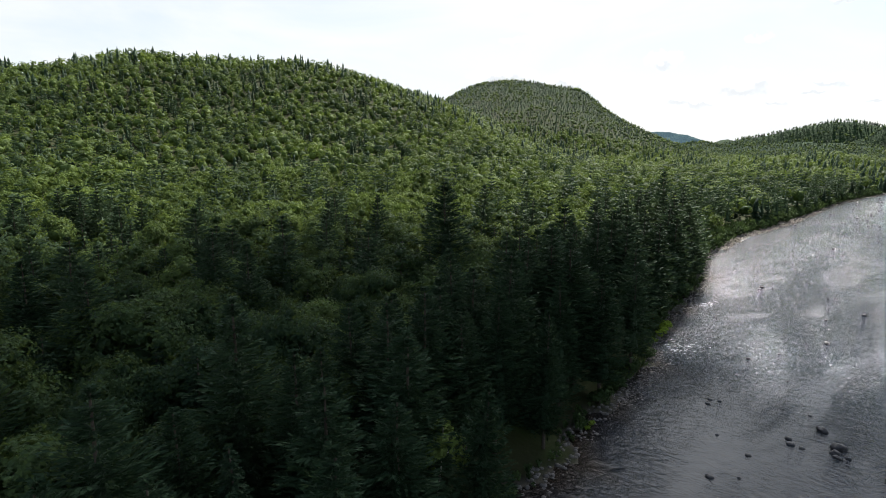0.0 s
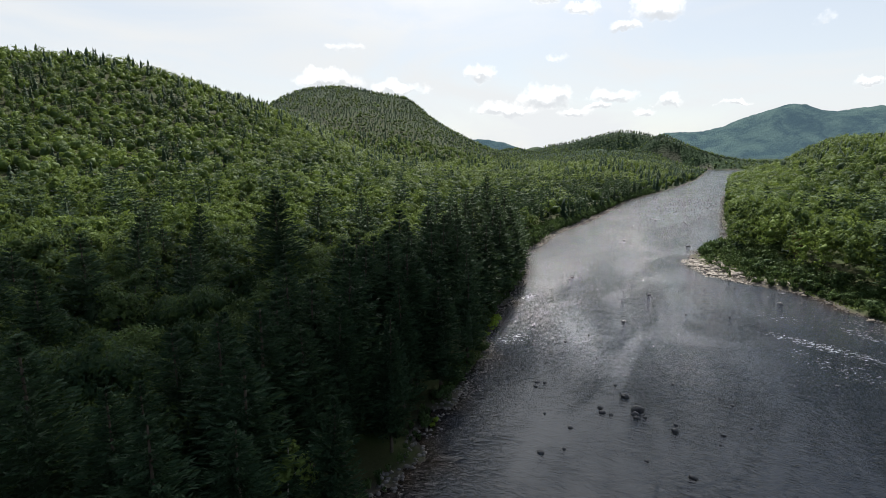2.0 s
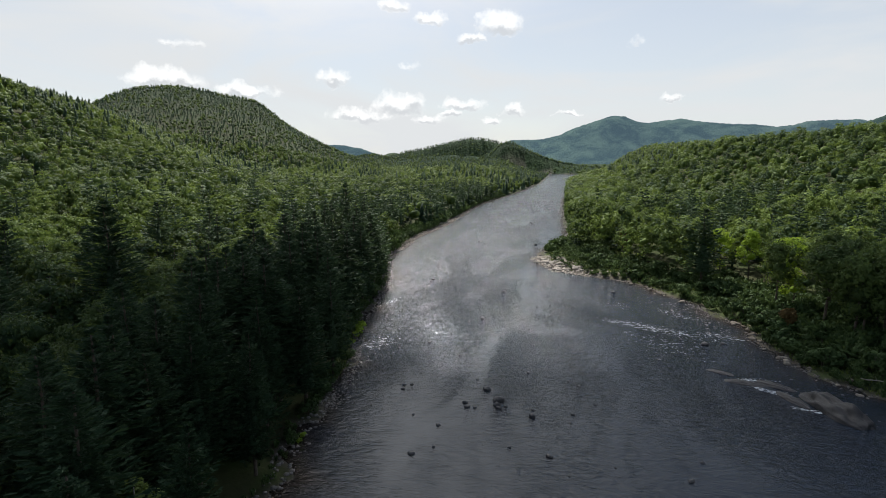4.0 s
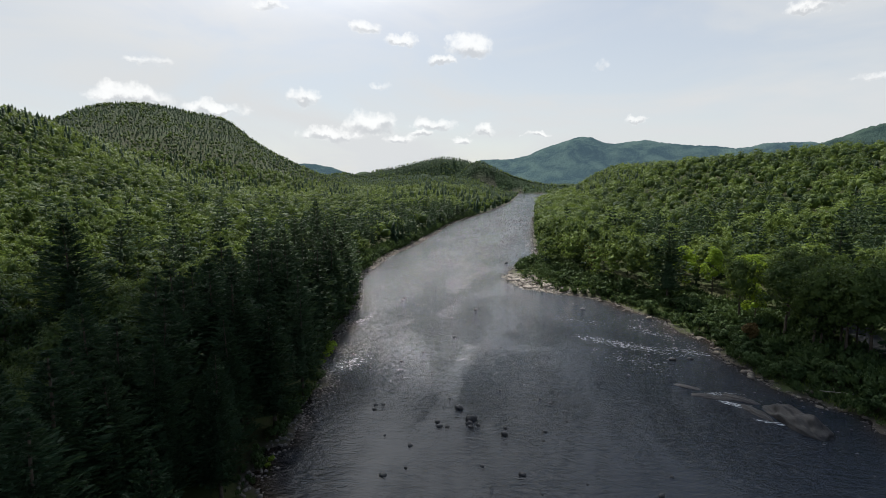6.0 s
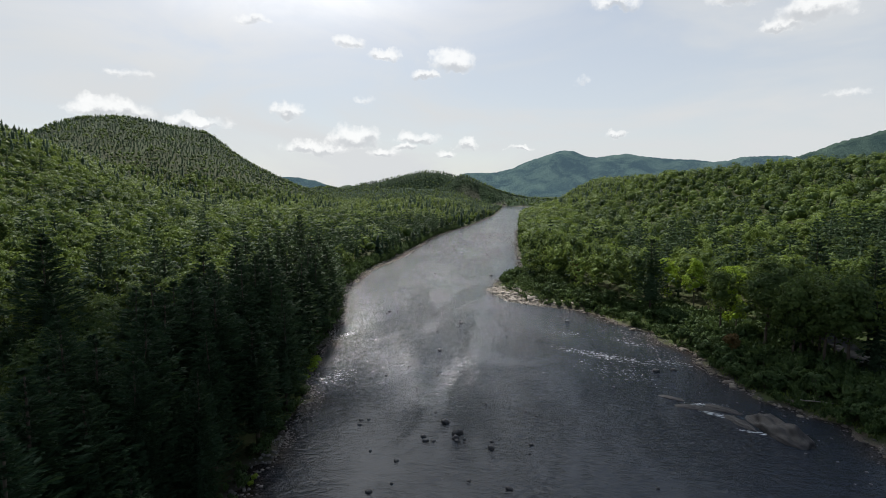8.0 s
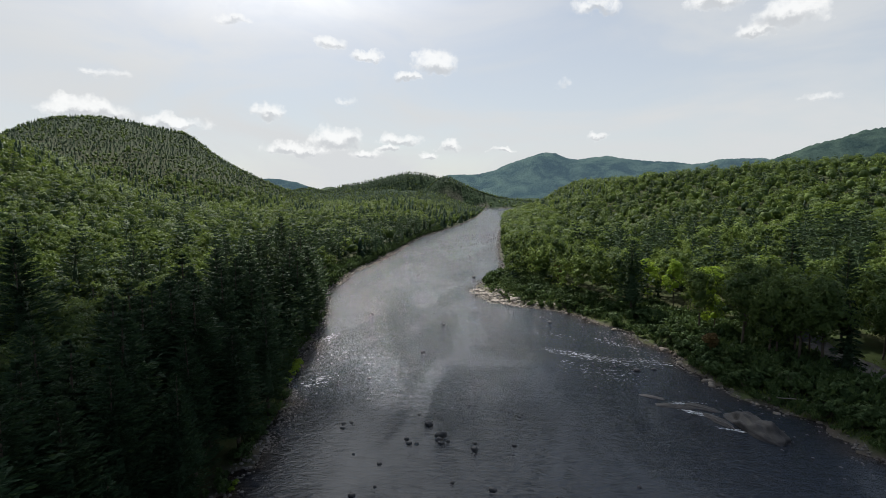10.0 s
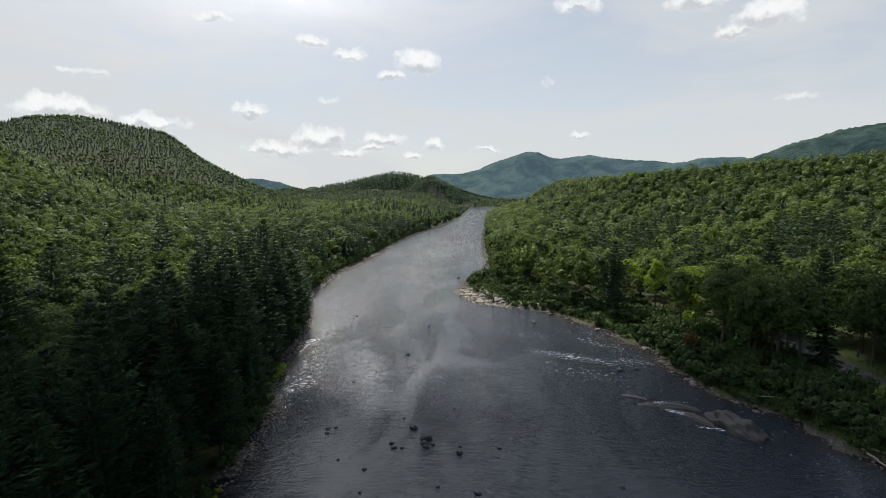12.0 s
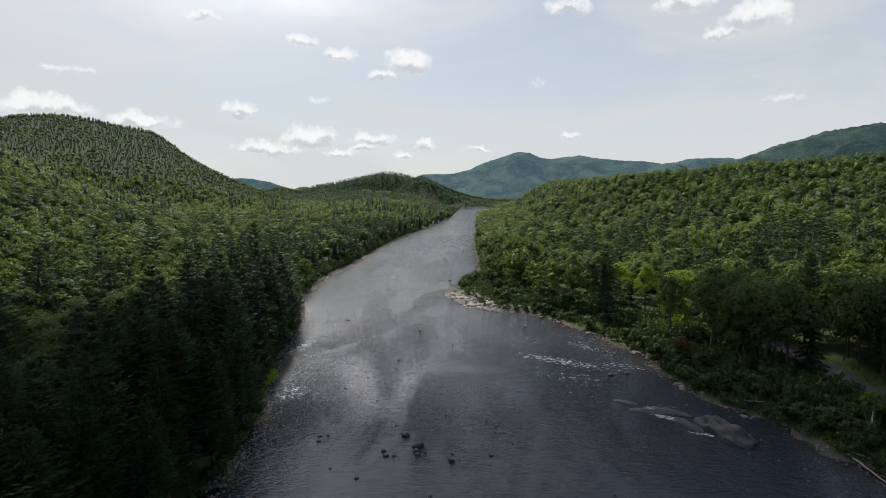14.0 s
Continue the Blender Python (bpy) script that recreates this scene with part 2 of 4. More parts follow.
PINE = leaf_material("pine_needles", (0.020, 0.042, 0.021), (0.070, 0.108, 0.052), 0.2)
SPRUCE = leaf_material("spruce_needles", (0.016, 0.032, 0.017), (0.045, 0.075, 0.035), 0.18)
MAPLE = leaf_material("maple_leaves", (0.022, 0.046, 0.024), (0.150, 0.208, 0.048), 0.30)
SHRUB = leaf_material("shrub_leaves", (0.024, 0.046, 0.018), (0.072, 0.112, 0.038), 0.25)
GRASS = leaf_material("grass_blades", (0.055, 0.090, 0.020), (0.140, 0.190, 0.045), 0.3)
LIME = leaf_material("lime_green_leaves", (0.130, 0.215, 0.028), (0.250, 0.350, 0.042), 0.45)
RUST = leaf_material("dead_needles", (0.060, 0.046, 0.020), (0.145, 0.095, 0.036), 0.2)
BARK = plain_material("grey_brown_bark", (0.040, 0.030, 0.022), (0.120, 0.095, 0.072), 1.5)
BIRCH = plain_material("pale_birch_bark", (0.22, 0.20, 0.17), (0.55, 0.52, 0.46), 2.5)
ROCK = plain_material("river_stone", (0.050, 0.046, 0.042), (0.17, 0.155, 0.14), 0.9, 0.8, 0.6)
WET = plain_material("wet_dark_stone", (0.020, 0.019, 0.019), (0.085, 0.078, 0.074), 0.9, 0.45, 0.6)
SHORE = plain_material("brown_shore_stone", (0.075, 0.062, 0.050), (0.25, 0.215, 0.175), 0.8, 0.9, 0.6)
PALE = plain_material("pale_shore_stone", (0.13, 0.11, 0.09), (0.36, 0.32, 0.27), 0.8, 0.9, 0.6)
WOOD = plain_material("bleached_driftwood", (0.16, 0.14, 0.12), (0.38, 0.34, 0.29), 1.2)
ASPHALT = plain_material("asphalt", (0.045, 0.045, 0.046), (0.085, 0.083, 0.08), 0.6)
STEEL = plain_material("galvanised_steel", (0.30, 0.30, 0.30), (0.46, 0.46, 0.45), 0.8, 0.45, 0.1, 6.0, 0.7)
CLOUD_WHITE = leaf_material("cloud_white", (0.86, 0.86, 0.87), (0.92, 0.92, 0.92), 0.6, 1.0)
SLAB = plain_material("water_worn_bedrock", (0.014, 0.013, 0.013), (0.075, 0.068, 0.062), 0.9, 0.6, 0.9, 9.0)
FLOOR, WATER, FAR, MIDFAR = ground_material(), water_material(), far_material("distant_woods_painted_haze", 0.36), far_material("far_hill_woods_painted_haze", 0.13)

# ---- the lie of the land ----
# s runs upstream along the valley, n across it; the river lies between its two banks
LEFT_BANK = np.array([(-300, -40), (0, -22), (49, -32), (66, -35), (93, -38), (121, -46), (145, -50), (166, -53), (209, -67), (269, -71),
                      (336, -67), (491, -67), (715, -42), (986, -25), (1584, -14), (1650, -200), (1700, -500)], float)
RIGHT_BANK = np.array([(-300, 70), (0, 72), (76, 62), (94, 57), (105, 51), (117, 46), (135, 46), (161, 38), (184, 24), (195, 3), (218, -6),
                       (240, -6), (262, 5), (288, 7), (417, 7), (750, 14), (1600, 75), (1700, 60), (1760, -60), (1800, -300)], float)
# hills: heading, distance, height, breadth along the heading and across it
HILLS = [(-29.5, 796, 34, 253, 85), (-18.8, 736, 105, 252, 146), (-2.6, 832, 85, 290, 137), (8.1, 1335, 159, 339, 295), (14.4, 1330, 26, 180, 55),
         (5.1, 1494, 38, 326, 370), (37.6, 1918, 102, 334, 218), (28.4, 1945, 60, 226, 285), (49.7, 1136, 67, 440, 212),
         (82.8, 646, 58, 244, 350), (-58.3, 863, 174, 326, 419)]
EAST_HILL = [(82.6, 2369, 271, 366, 664)]
MOUNTAINS = [(39.5, 4350, 117, 430, 175), (41.5, 4350, 90, 430, 175), (43.5, 4350, 93, 430, 175), (45.5, 4350, 106, 430, 175), (47.5, 4350, 156, 430, 175), (49.5, 4350, 145, 430, 175), (51.4, 4350, 228, 430, 175), (54.0, 4350, 174, 430, 175), (56.4, 4350, 201, 430, 175), (59.0, 4350, 202, 430, 175), (61.8, 4350, 188, 430, 175), (64.5, 4350, 172, 430, 175), (67.5, 4350, 177, 430, 175),
             (22.2, 4494, 160, 300, 411), (71.3, 4500, 275, 301, 300)]


def smooth(lo, hi, x):
    t = np.clip((x - lo) / (hi - lo), 0.0, 1.0)
    return t * t * (3 - 2 * t)


def waves(x, y, size, seed):
    """A smooth field between about -1 and 1, with bumps of that size."""
    rng = np.random.RandomState(seed)
    z = 0.0
    for k in range(7):
        a, p, m = rng.uniform(0, 6.283), rng.uniform(0, 6.283), rng.uniform(0.6, 1.7)
        z = z + np.sin((x * math.cos(a) + y * math.sin(a)) * 6.283 * m / size / 2 + p)
    return z / 3.2


def valley(x, y):
    return (x + y) / math.sqrt(2), (x - y) / math.sqrt(2)


def from_valley(s, n):
    return (s + n) / math.sqrt(2), (s - n) / math.sqrt(2)


def inland(x, y):
    """Metres from the nearer water's edge, positive on land."""
    s, n = valley(x, y)
    n = n + 1.6 * np.sin(s * 0.31) * smooth(400, 100, s) + 0.9 * np.sin(s * 0.83 + 1)
    left = np.interp(s, LEFT_BANK[:, 0], LEFT_BANK[:, 1]) - n
    right = n - np.interp(s, RIGHT_BANK[:, 0], RIGHT_BANK[:, 1])
    return np.maximum(np.maximum(left, right), s - 1820)


def bumps(x, y, rows):
    z = 0.0
    for az, r, h, along, across in rows:
        u, v = math.sin(radians(az)), math.cos(radians(az))
        z = z + h * np.exp(-((x * u + y * v - r) / along) ** 2 - ((x * v - y * u) / across) ** 2)
    return z


def ground_height(x, y):
    d = inland(x, y)
    z = bumps(x, y, HILLS)
    z = z * (1 + 0.06 * waves(x, y, 160, 3)) * smooth(10, 160, d)
    land = 2.2 * smooth(0, 14, d) + 2.5 * smooth(10, 120, d) + 0.35 * waves(x, y, 14, 5) * smooth(2, 20, d)
    bed = -0.15 - 1.0 * smooth(0, 10, -d)
    return z + np.where(d > 0, land, bed)


def road_n(s):
    """Where the road along the east bank runs, across the valley."""
    return np.interp(s, [-300, 0, 100, 130, 175, 260], [82, 81, 80, 81.5, 88, 100])


# ---- mesh tools ----
def mesh_from(name, verts, faces, mats, floats=None, index=None, flat=True):
    """A mesh from arrays: verts (n, 3); faces: a list of integer arrays with 3 or 4 columns."""
    me = bpy.data.meshes.new(name)
    me.vertices.add(len(verts))
    me.vertices.foreach_set("co", np.asarray(verts, np.float32).ravel())
    loops = np.concatenate([f.ravel() for f in faces]).astype(np.int32)
    sizes = np.concatenate([np.full(len(f), f.shape[1]) for f in faces])
    me.loops.add(len(loops))
    me.polygons.add(len(sizes))
    me.loops.foreach_set("vertex_index", loops)
    me.polygons.foreach_set("loop_start", np.concatenate([[0], np.cumsum(sizes)[:-1]]).astype(np.int32))
    me.polygons.foreach_set("loop_total", sizes.astype(np.int32))
    if index is not None:
        me.polygons.foreach_set("material_index", np.asarray(index, np.int32))
    if not flat:
        me.polygons.foreach_set("use_smooth", np.ones(len(sizes), bool))
    for m in mats:
        me.materials.append(m)
    for key, values in (floats or {}).items():
        me.attributes.new(key, "FLOAT", "POINT").data.foreach_set("value", np.asarray(values, np.float32))
    me.update(calc_edges=True)
    return me


def part(name, me, parent, label=""):
    ob = new(name, me)
    ob.parent = parent
    return tagged(ob, label) if label else ob


def structure(ob, label, category):
    return tagged(ob, label, category, "", "structure")


# ---- ground and river ----
def make_ground():
    az = np.concatenate([np.arange(-50, 95, 0.55), np.arange(95, 310, 3.0)])
    r = np.concatenate([[0.01], np.geomspace(12, 4900, 290)])
    a, rr = np.meshgrid(np.radians(az), r, indexing="ij")
    x, y = rr * np.sin(a), rr * np.cos(a)
    z = ground_height(x, y)
    z = z + smooth(2040, 2080, rr) * (15 + np.random.RandomState(2).uniform(-4, 4, z.shape))      # the far canopy
    na, nr = a.shape
    i = np.arange(na)[:, None]
    j = np.arange(nr - 1)[None]
    k = (i + 1) % na
    f = np.stack([i * nr + j, k * nr + j, k * nr + j + 1, i * nr + j + 1], -1).reshape(-1, 4)[:, ::-1]
    d = inland(x, y)
    s, n = valley(x, y)
    right = n > np.interp(s, RIGHT_BANK[:, 0], RIGHT_BANK[:, 1]) - 1
    shore = smooth(2.8, 0.8, d + 1.2 * waves(x, y, 9, 8)) * (d < 12)
    shore = np.maximum(shore, smooth(13, 6, d + 2 * waves(x, y, 7, 9)) * right * smooth(178, 190, s) * smooth(226, 214, s))
    meadow = smooth(2, 4, d) * np.where(right, smooth(24, 18, d) * smooth(320, 290, s), smooth(13, 8, d) * smooth(236, 246, s) * smooth(310, 296, s))
    meadow = np.maximum(meadow, right * smooth(14, 9, np.abs(n - road_n(s))) * smooth(190, 160, s))
    canopy = smooth(900, 1500, rr)
    me = mesh_from("ground", np.stack([x, y, z], -1).reshape(-1, 3), [f], [FLOOR],
                   {"shore": shore.ravel(), "canopy": canopy.ravel(), "meadow": meadow.ravel()}, None, False)
    structure(new("ground", me), "wooded valley floor and hills under forest, stony river edges", "ground")


def make_water():
    s = np.concatenate([np.arange(-300, 420, 3.0), np.arange(420, 1830, 15.0)])
    rows = 44
    t = np.linspace(0, 1, rows)[None]
    left = np.interp(s, LEFT_BANK[:, 0], LEFT_BANK[:, 1])[:, None] - 7
    right = np.interp(s, RIGHT_BANK[:, 0], RIGHT_BANK[:, 1])[:, None] + 7
    n = left + (right - left) * t
    x, y = from_valley(s[:, None] + 0 * n, n)
    i = np.arange(len(s) - 1)[:, None] * rows
    j = np.arange(rows - 1)[None]
    f = np.stack([i + j, i + j + rows, i + j + rows + 1, i + j + 1], -1).reshape(-1, 4)[:, ::-1]
    shallow = smooth(-5, 0.5, inland(x, y) + 1.8 * waves(x, y, 16, 4))
    me = mesh_from("river", np.stack([x, y, 0 * x], -1).reshape(-1, 3), [f], [WATER], {"shallow": shallow.ravel(), "chop": (0.42 + 0.58 * smooth(62, 105, s[:, None] + 12 * waves(x, y, 30, 6))).ravel()}, None, False)
    structure(new("river", me), "broad dark river with wind ripples and small rapids", "river")


def make_backdrop(rows, lo, hi, mat, label):
    """Wooded mountains kilometres off, behind everything else."""
    az, r = np.arange(-16, 96, 0.2), np.linspace(lo, hi, 44)
    a, rr = np.meshgrid(np.radians(az), r, indexing="ij")
    x, y = rr * np.sin(a), rr * np.cos(a)
    z = bumps(x, y, rows)
    z = z * (1 + 0.02 * waves(x, y, 420, 61) + 0.012 * waves(x, y, 150, 62)) + 3 * waves(x, y, 90, 63) * smooth(30, 120, z) + 24 * smooth(5, 60, z)
    z = z - 12 + np.random.RandomState(4).uniform(-3, 3, z.shape)
    na, nr = a.shape
    i, j = np.arange(na - 1)[:, None] * nr, np.arange(nr - 1)[None]
    f = np.stack([i + j, i + j + nr, i + j + nr + 1, i + j + 1], -1).reshape(-1, 4)[:, ::-1]
    structure(new("backdrop", mesh_from("backdrop", np.stack([x, y, z], -1).reshape(-1, 3), [f], [mat], None, None, False)), label, "mountains")


make_ground()
make_water()
make_backdrop(MOUNTAINS, 3300, 4900, FAR, "blue-green wooded mountains with the far haze painted in")
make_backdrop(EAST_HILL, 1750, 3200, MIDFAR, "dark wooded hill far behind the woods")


# ---- trees: templates ----
def unit(v):
    return v / np.maximum(np.linalg.norm(v, axis=-1, keepdims=True), 1e-9)


def sprays(c, u, v):
    """Leafy sprays: one pointed four-cornered blade at each place, slightly folded."""
    lift = np.cross(u, v)
    lift = unit(lift) * np.linalg.norm(v, axis=-1, keepdims=True) * 0.35
    vs = np.stack([c + u, c + v * 1.0 + u * 0.15 - lift, c - u, c - v + u * 0.1 - lift], 1).reshape(-1, 3)
    return vs, np.arange(len(vs)).reshape(-1, 4)


ICO_V = []
_g = (1 + 5 ** 0.5) / 2
for _a, _b in ((-1, _g), (1, _g), (-1, -_g), (1, -_g)):
    ICO_V += [(_a, _b, 0), (0, _a, _b), (_b, 0, _a)]
ICO_V = unit(np.array(ICO_V, float))
_dist = np.linalg.norm(ICO_V[:, None] - ICO_V[None], axis=-1)
ICO_F = np.array([(i, j, k) for i in range(12) for j in range(i + 1, 12) for k in range(j + 1, 12)
                  if max(_dist[i, j], _dist[j, k], _dist[i, k]) < 1.1])
_nrm = np.cross(ICO_V[ICO_F[:, 1]] - ICO_V[ICO_F[:, 0]], ICO_V[ICO_F[:, 2]] - ICO_V[ICO_F[:, 0]])
_flip = (_nrm * ICO_V[ICO_F].mean(1)).sum(1) < 0
ICO_F[_flip] = ICO_F[_flip][:, ::-1]
OCT_V = np.array([(1, 0, 0), (0, 1, 0), (-1, 0, 0), (0, -1, 0), (0, 0, 1), (0, 0, -1)], float)
OCT_F = np.array([(0, 1, 4), (1, 2, 4), (2, 3, 4), (3, 0, 4), (1, 0, 5), (2, 1, 5), (3, 2, 5), (0, 3, 5)])


class Shape:
    """Vertices, quads and triangles gathered for one mesh."""

    def __init__(self):
        self.v, self.q, self.t, self.count = [], [], [], 0

    def put(self, v, f):
        (self.q if f.shape[1] == 4 else self.t).append(f + self.count)
        self.v.append(v)
        self.count += len(v)
        return self

    def arrays(self):
        q = np.concatenate(self.q) if self.q else np.zeros((0, 4), int)
        t = np.concatenate(self.t) if self.t else np.zeros((0, 3), int)
        return np.concatenate(self.v), q, t

    def mesh(self, name, mats, tint=None, flat=True):
        v, q, t = self.arrays()
        floats = None if tint is None else {"tint": np.full(len(v), tint)}
        return mesh_from(name, v, [f for f in (q, t) if len(f)], mats, floats, None, flat)


def tube(shape, points, radii, sides=6):
    p, rad = np.array(points, float), np.array(radii, float)
    ring = np.arange(sides) * 2 * math.pi / sides
    along = unit(np.gradient(p, axis=0))
    a = unit(np.cross(along, np.array([0.31, 0.95, 0.05])))
    b = np.cross(along, a)
    v = (p[:, None] + rad[:, None, None] * (a[:, None] * np.cos(ring)[None, :, None] + b[:, None] * np.sin(ring)[None, :, None])).reshape(-1, 3)
    i, j = np.arange(len(p) - 1)[:, None] * sides, np.arange(sides)[None]
    k = (j + 1) % sides
    shape.put(v, np.stack([i + j, i + k, i + k + sides, i + j + sides], -1).reshape(-1, 4))


def lobe_balls(rng, centre, radius, fine=True):
    """Uneven rounded masses of leaves, one at each place."""
    tv, tf = (ICO_V, ICO_F) if fine else (OCT_V, OCT_F)
    m = len(centre)
    v = centre[:, None] + tv[None] * (radius[:, None, None] * rng.uniform(0.72, 1.18, (m, len(tv), 1)))
    f = tf[None] + (np.arange(m) * len(tv))[:, None, None]
    return v.reshape(-1, 3), f.reshape(-1, 3)


def flecks(rng, c, n, size):
    """Small three-cornered tufts of leaves at the places c, facing about n."""
    m = len(c)
    u = unit(np.cross(n, rng.normal(size=(m, 3))))
    w = np.cross(n, u)
    s = size * rng.uniform(0.6, 1.4, (m, 1))
    a, b = rng.uniform(-0.5, 0.5, (m, 1)), rng.uniform(0.6, 1.0, (m, 1))
    v = np.stack([c + u * s, c - u * s * b, c + w * s * 1.15 + u * s * a], 1).reshape(-1, 3)
    return v, np.arange(len(v)).reshape(-1, 3)


def maple_crown(rng, h, r, lobes, per, size, low=0.28, far=False):
    """A rounded broadleaf crown of many lobes, each a cloud of leaf sprays round a dense heart."""
    sh = Shape()
    top, base = h, h * low
    mid, half = (top + base) / 2, (top - base) / 2
    d = unit(rng.normal(size=(lobes, 3)) + np.array([0, 0, 0.35]))
    centre = d * np.array([r, r, half]) * rng.uniform(0.5, 0.76, (lobes, 1)) + np.array([0, 0, mid])
    rl = r * rng.uniform(0.26, 0.46, lobes)
    for k in range(lobes):
        e = unit(rng.normal(size=(per, 3)) + d[k] * 0.7 + np.array([0, 0, 0.45]))
        c = centre[k] + e * rl[k] * rng.uniform(0.72, 1.2, (per, 1)) * np.array([1, 1, 0.85])
        n = unit(0.55 * e + 0.5 * unit((c - np.array([0, 0, mid])) / np.array([r, r, half])) + 0.42 * rng.normal(size=(per, 3)))
        if far:
            sh.put(*flecks(rng, c, n, size))
            continue
        u = unit(np.cross(n, rng.normal(size=(per, 3))))
        w = np.cross(n, u)
        s = size * rng.uniform(0.6, 1.35, (per, 1))
        sh.put(*sprays(c, u * s, w * s * 0.62))
    sh.put(*lobe_balls(rng, centre, rl * 0.5, False))
    sh.put(*lobe_balls(rng, np.array([[0, 0, mid - 0.1 * half], [0, 0, mid + 0.3 * half]]), np.array([r, r * 0.9]) * 0.36, not far))
    return sh


def pine_crown(rng, h, r, whorls, arms, per, length, low=0.16, fat=0.33):
    """A white pine: tiers of flat plumes with upswept tips and gaps between, broad below and ragged at the top."""
    sh = Shape()
    for k in range(whorls):
        t = max(0.0, (k + rng.uniform(-0.3, 0.3)) / whorls)
        z = h * (low + (0.985 - low) * t)
        reach = r * (0.62 + 0.38 * math.sin(min(1.0, t * 3.0) * 1.57)) * max(0.06, 1 - t ** 1.7) * rng.uniform(0.8, 1.12)
        turn = rng.uniform(0, 6.283)
        for a in range(arms):
            phi = turn + a * 6.283 / arms + rng.uniform(-0.3, 0.3)
            arm = reach * rng.uniform(0.65, 1.15)
            q = np.sort(rng.uniform(0.2, 1.0, per))
            out = np.array([math.cos(phi), math.sin(phi), 0])
            side = np.array([-math.sin(phi), math.cos(phi), 0])
            rise = -0.10 + 0.55 * t
            spread = rng.uniform(-0.42, 0.42, (per, 1)) * q[:, None] * arm * 0.75
            c = out * (q * arm)[:, None] + side * spread
            c[:, 2] += z + arm * (rise * q + 0.16 * q ** 3) + rng.normal(0, 0.10 + 0.02 * arm, per)
            u = unit(out + side * (spread / (arm + 0.01) * 1.6 + rng.normal(0, 0.3, (per, 1))) + np.array([0, 0, 1]) * rng.uniform(0.05, 0.45, (per, 1)))
            w = unit(np.cross(u, np.array([0, 0, 0.6]) + rng.normal(size=(per, 3))))
            s = length * rng.uniform(0.7, 1.25, (per, 1)) * min(1.0, 0.45 + arm / r)
            sh.put(*sprays(c, u * s, w * s * fat))
    return cone(sh, h * 0.82, r * 0.28, low + 0.06, 6)


def spruce_crown(rng, h, r, whorls, arms, per, length, low=0.06, fat=0.5):
    """A spruce or fir: a narrow spire of short drooping boughs."""
    sh = Shape()
    for k in range(whorls):
        t = max(0.0, (k + rng.uniform(-0.25, 0.25)) / whorls)
        z = h * (low + (0.99 - low) * t)
        reach = r * max(0.07, (1 - t) ** 0.85) * rng.uniform(0.85, 1.12)
        turn = rng.uniform(0, 6.283)
        for a in range(arms):
            phi = turn + a * 6.283 / arms + rng.uniform(-0.25, 0.25)
            arm = reach * rng.uniform(0.8, 1.2)
            q = np.sort(rng.uniform(0.35, 1.0, per))
            out = np.array([math.cos(phi), math.sin(phi), 0])
            side = np.array([-math.sin(phi), math.cos(phi), 0])
            c = out * (q * arm)[:, None] + side * rng.uniform(-0.35, 0.35, (per, 1)) * arm
            c[:, 2] += z - 0.32 * arm * q + 0.1 * arm * q ** 3
            u = unit(out + side * rng.normal(0, 0.35, (per, 1)) + np.array([0, 0, -0.25]))
            w = unit(np.cross(u, np.array([0, 0, 0.6]) + rng.normal(size=(per, 3))))
            s = length * rng.uniform(0.7, 1.2, (per, 1)) * min(1.0, 0.4 + arm / r)
            sh.put(*sprays(c, u * s, w * s * fat))
    return cone(sh, h * 0.9, r * 0.35, low + 0.02, 5)


def cone(sh, h, r, low, sides):
    a = np.arange(sides) * 6.283 / sides
    ring = np.stack([np.cos(a) * r, np.sin(a) * r, np.full(sides, h * low)], -1)
    v = np.concatenate([ring, [[0, 0, h * 0.97]]])
    i = np.arange(sides)
    return sh.put(v, np.stack([i, (i + 1) % sides, np.full(sides, sides)], -1))


def spire(rng, h, r, tiers, sides, low=0.08):
    """A far conifer: a few ragged skirts one above another."""
    sh = Shape()
    for k in range(tiers):
        z0, z1 = h * (low + (1 - low) * k / tiers * 0.95), h * min(1.0, low + (1 - low) * (k + 1.55) / tiers)
        a = np.arange(sides) * 6.283 / sides + rng.uniform(0, 6.283)
        rr = r * (1 - k / tiers * 0.8) * rng.uniform(0.5, 1.3, sides)
        ring = np.stack([np.cos(a) * rr, np.sin(a) * rr, z0 + rng.uniform(-0.05, 0.05, sides) * h], -1)
        v = np.concatenate([ring, [[rng.normal(0, 0.06) * r, rng.normal(0, 0.06) * r, z1]]])
        i = np.arange(sides)
        sh.put(v, np.stack([i, (i + 1) % sides, np.full(sides, sides)], -1))
    return sh


def far_dome(rng, h, r, lobes, per, size):
    """A far broadleaf crown: lobes of leaf tufts heaped into a dome."""
    sh = Shape()
    d = unit(rng.normal(size=(lobes, 3)) + np.array([0, 0, 0.75]))
    centre = d * np.array([r, r, h * 0.32]) * rng.uniform(0.5, 0.8, (lobes, 1)) + np.array([0, 0, h * 0.58])
    rl = r * rng.uniform(0.34, 0.55, lobes)
    for k in range(lobes):
        e = unit(rng.normal(size=(per, 3)) + d[k] * 0.6 + np.array([0, 0, 0.6]))
        sh.put(*flecks(rng, centre[k] + e * rl[k] * rng.uniform(0.75, 1.15, (per, 1)), unit(e + 0.9 * d[k] + 0.14 * rng.normal(size=(per, 3))), size))
    sh.put(*lobe_balls(rng, np.array([[0, 0, h * 0.55]]), np.array([r * 0.78]), per > 8))
    return sh


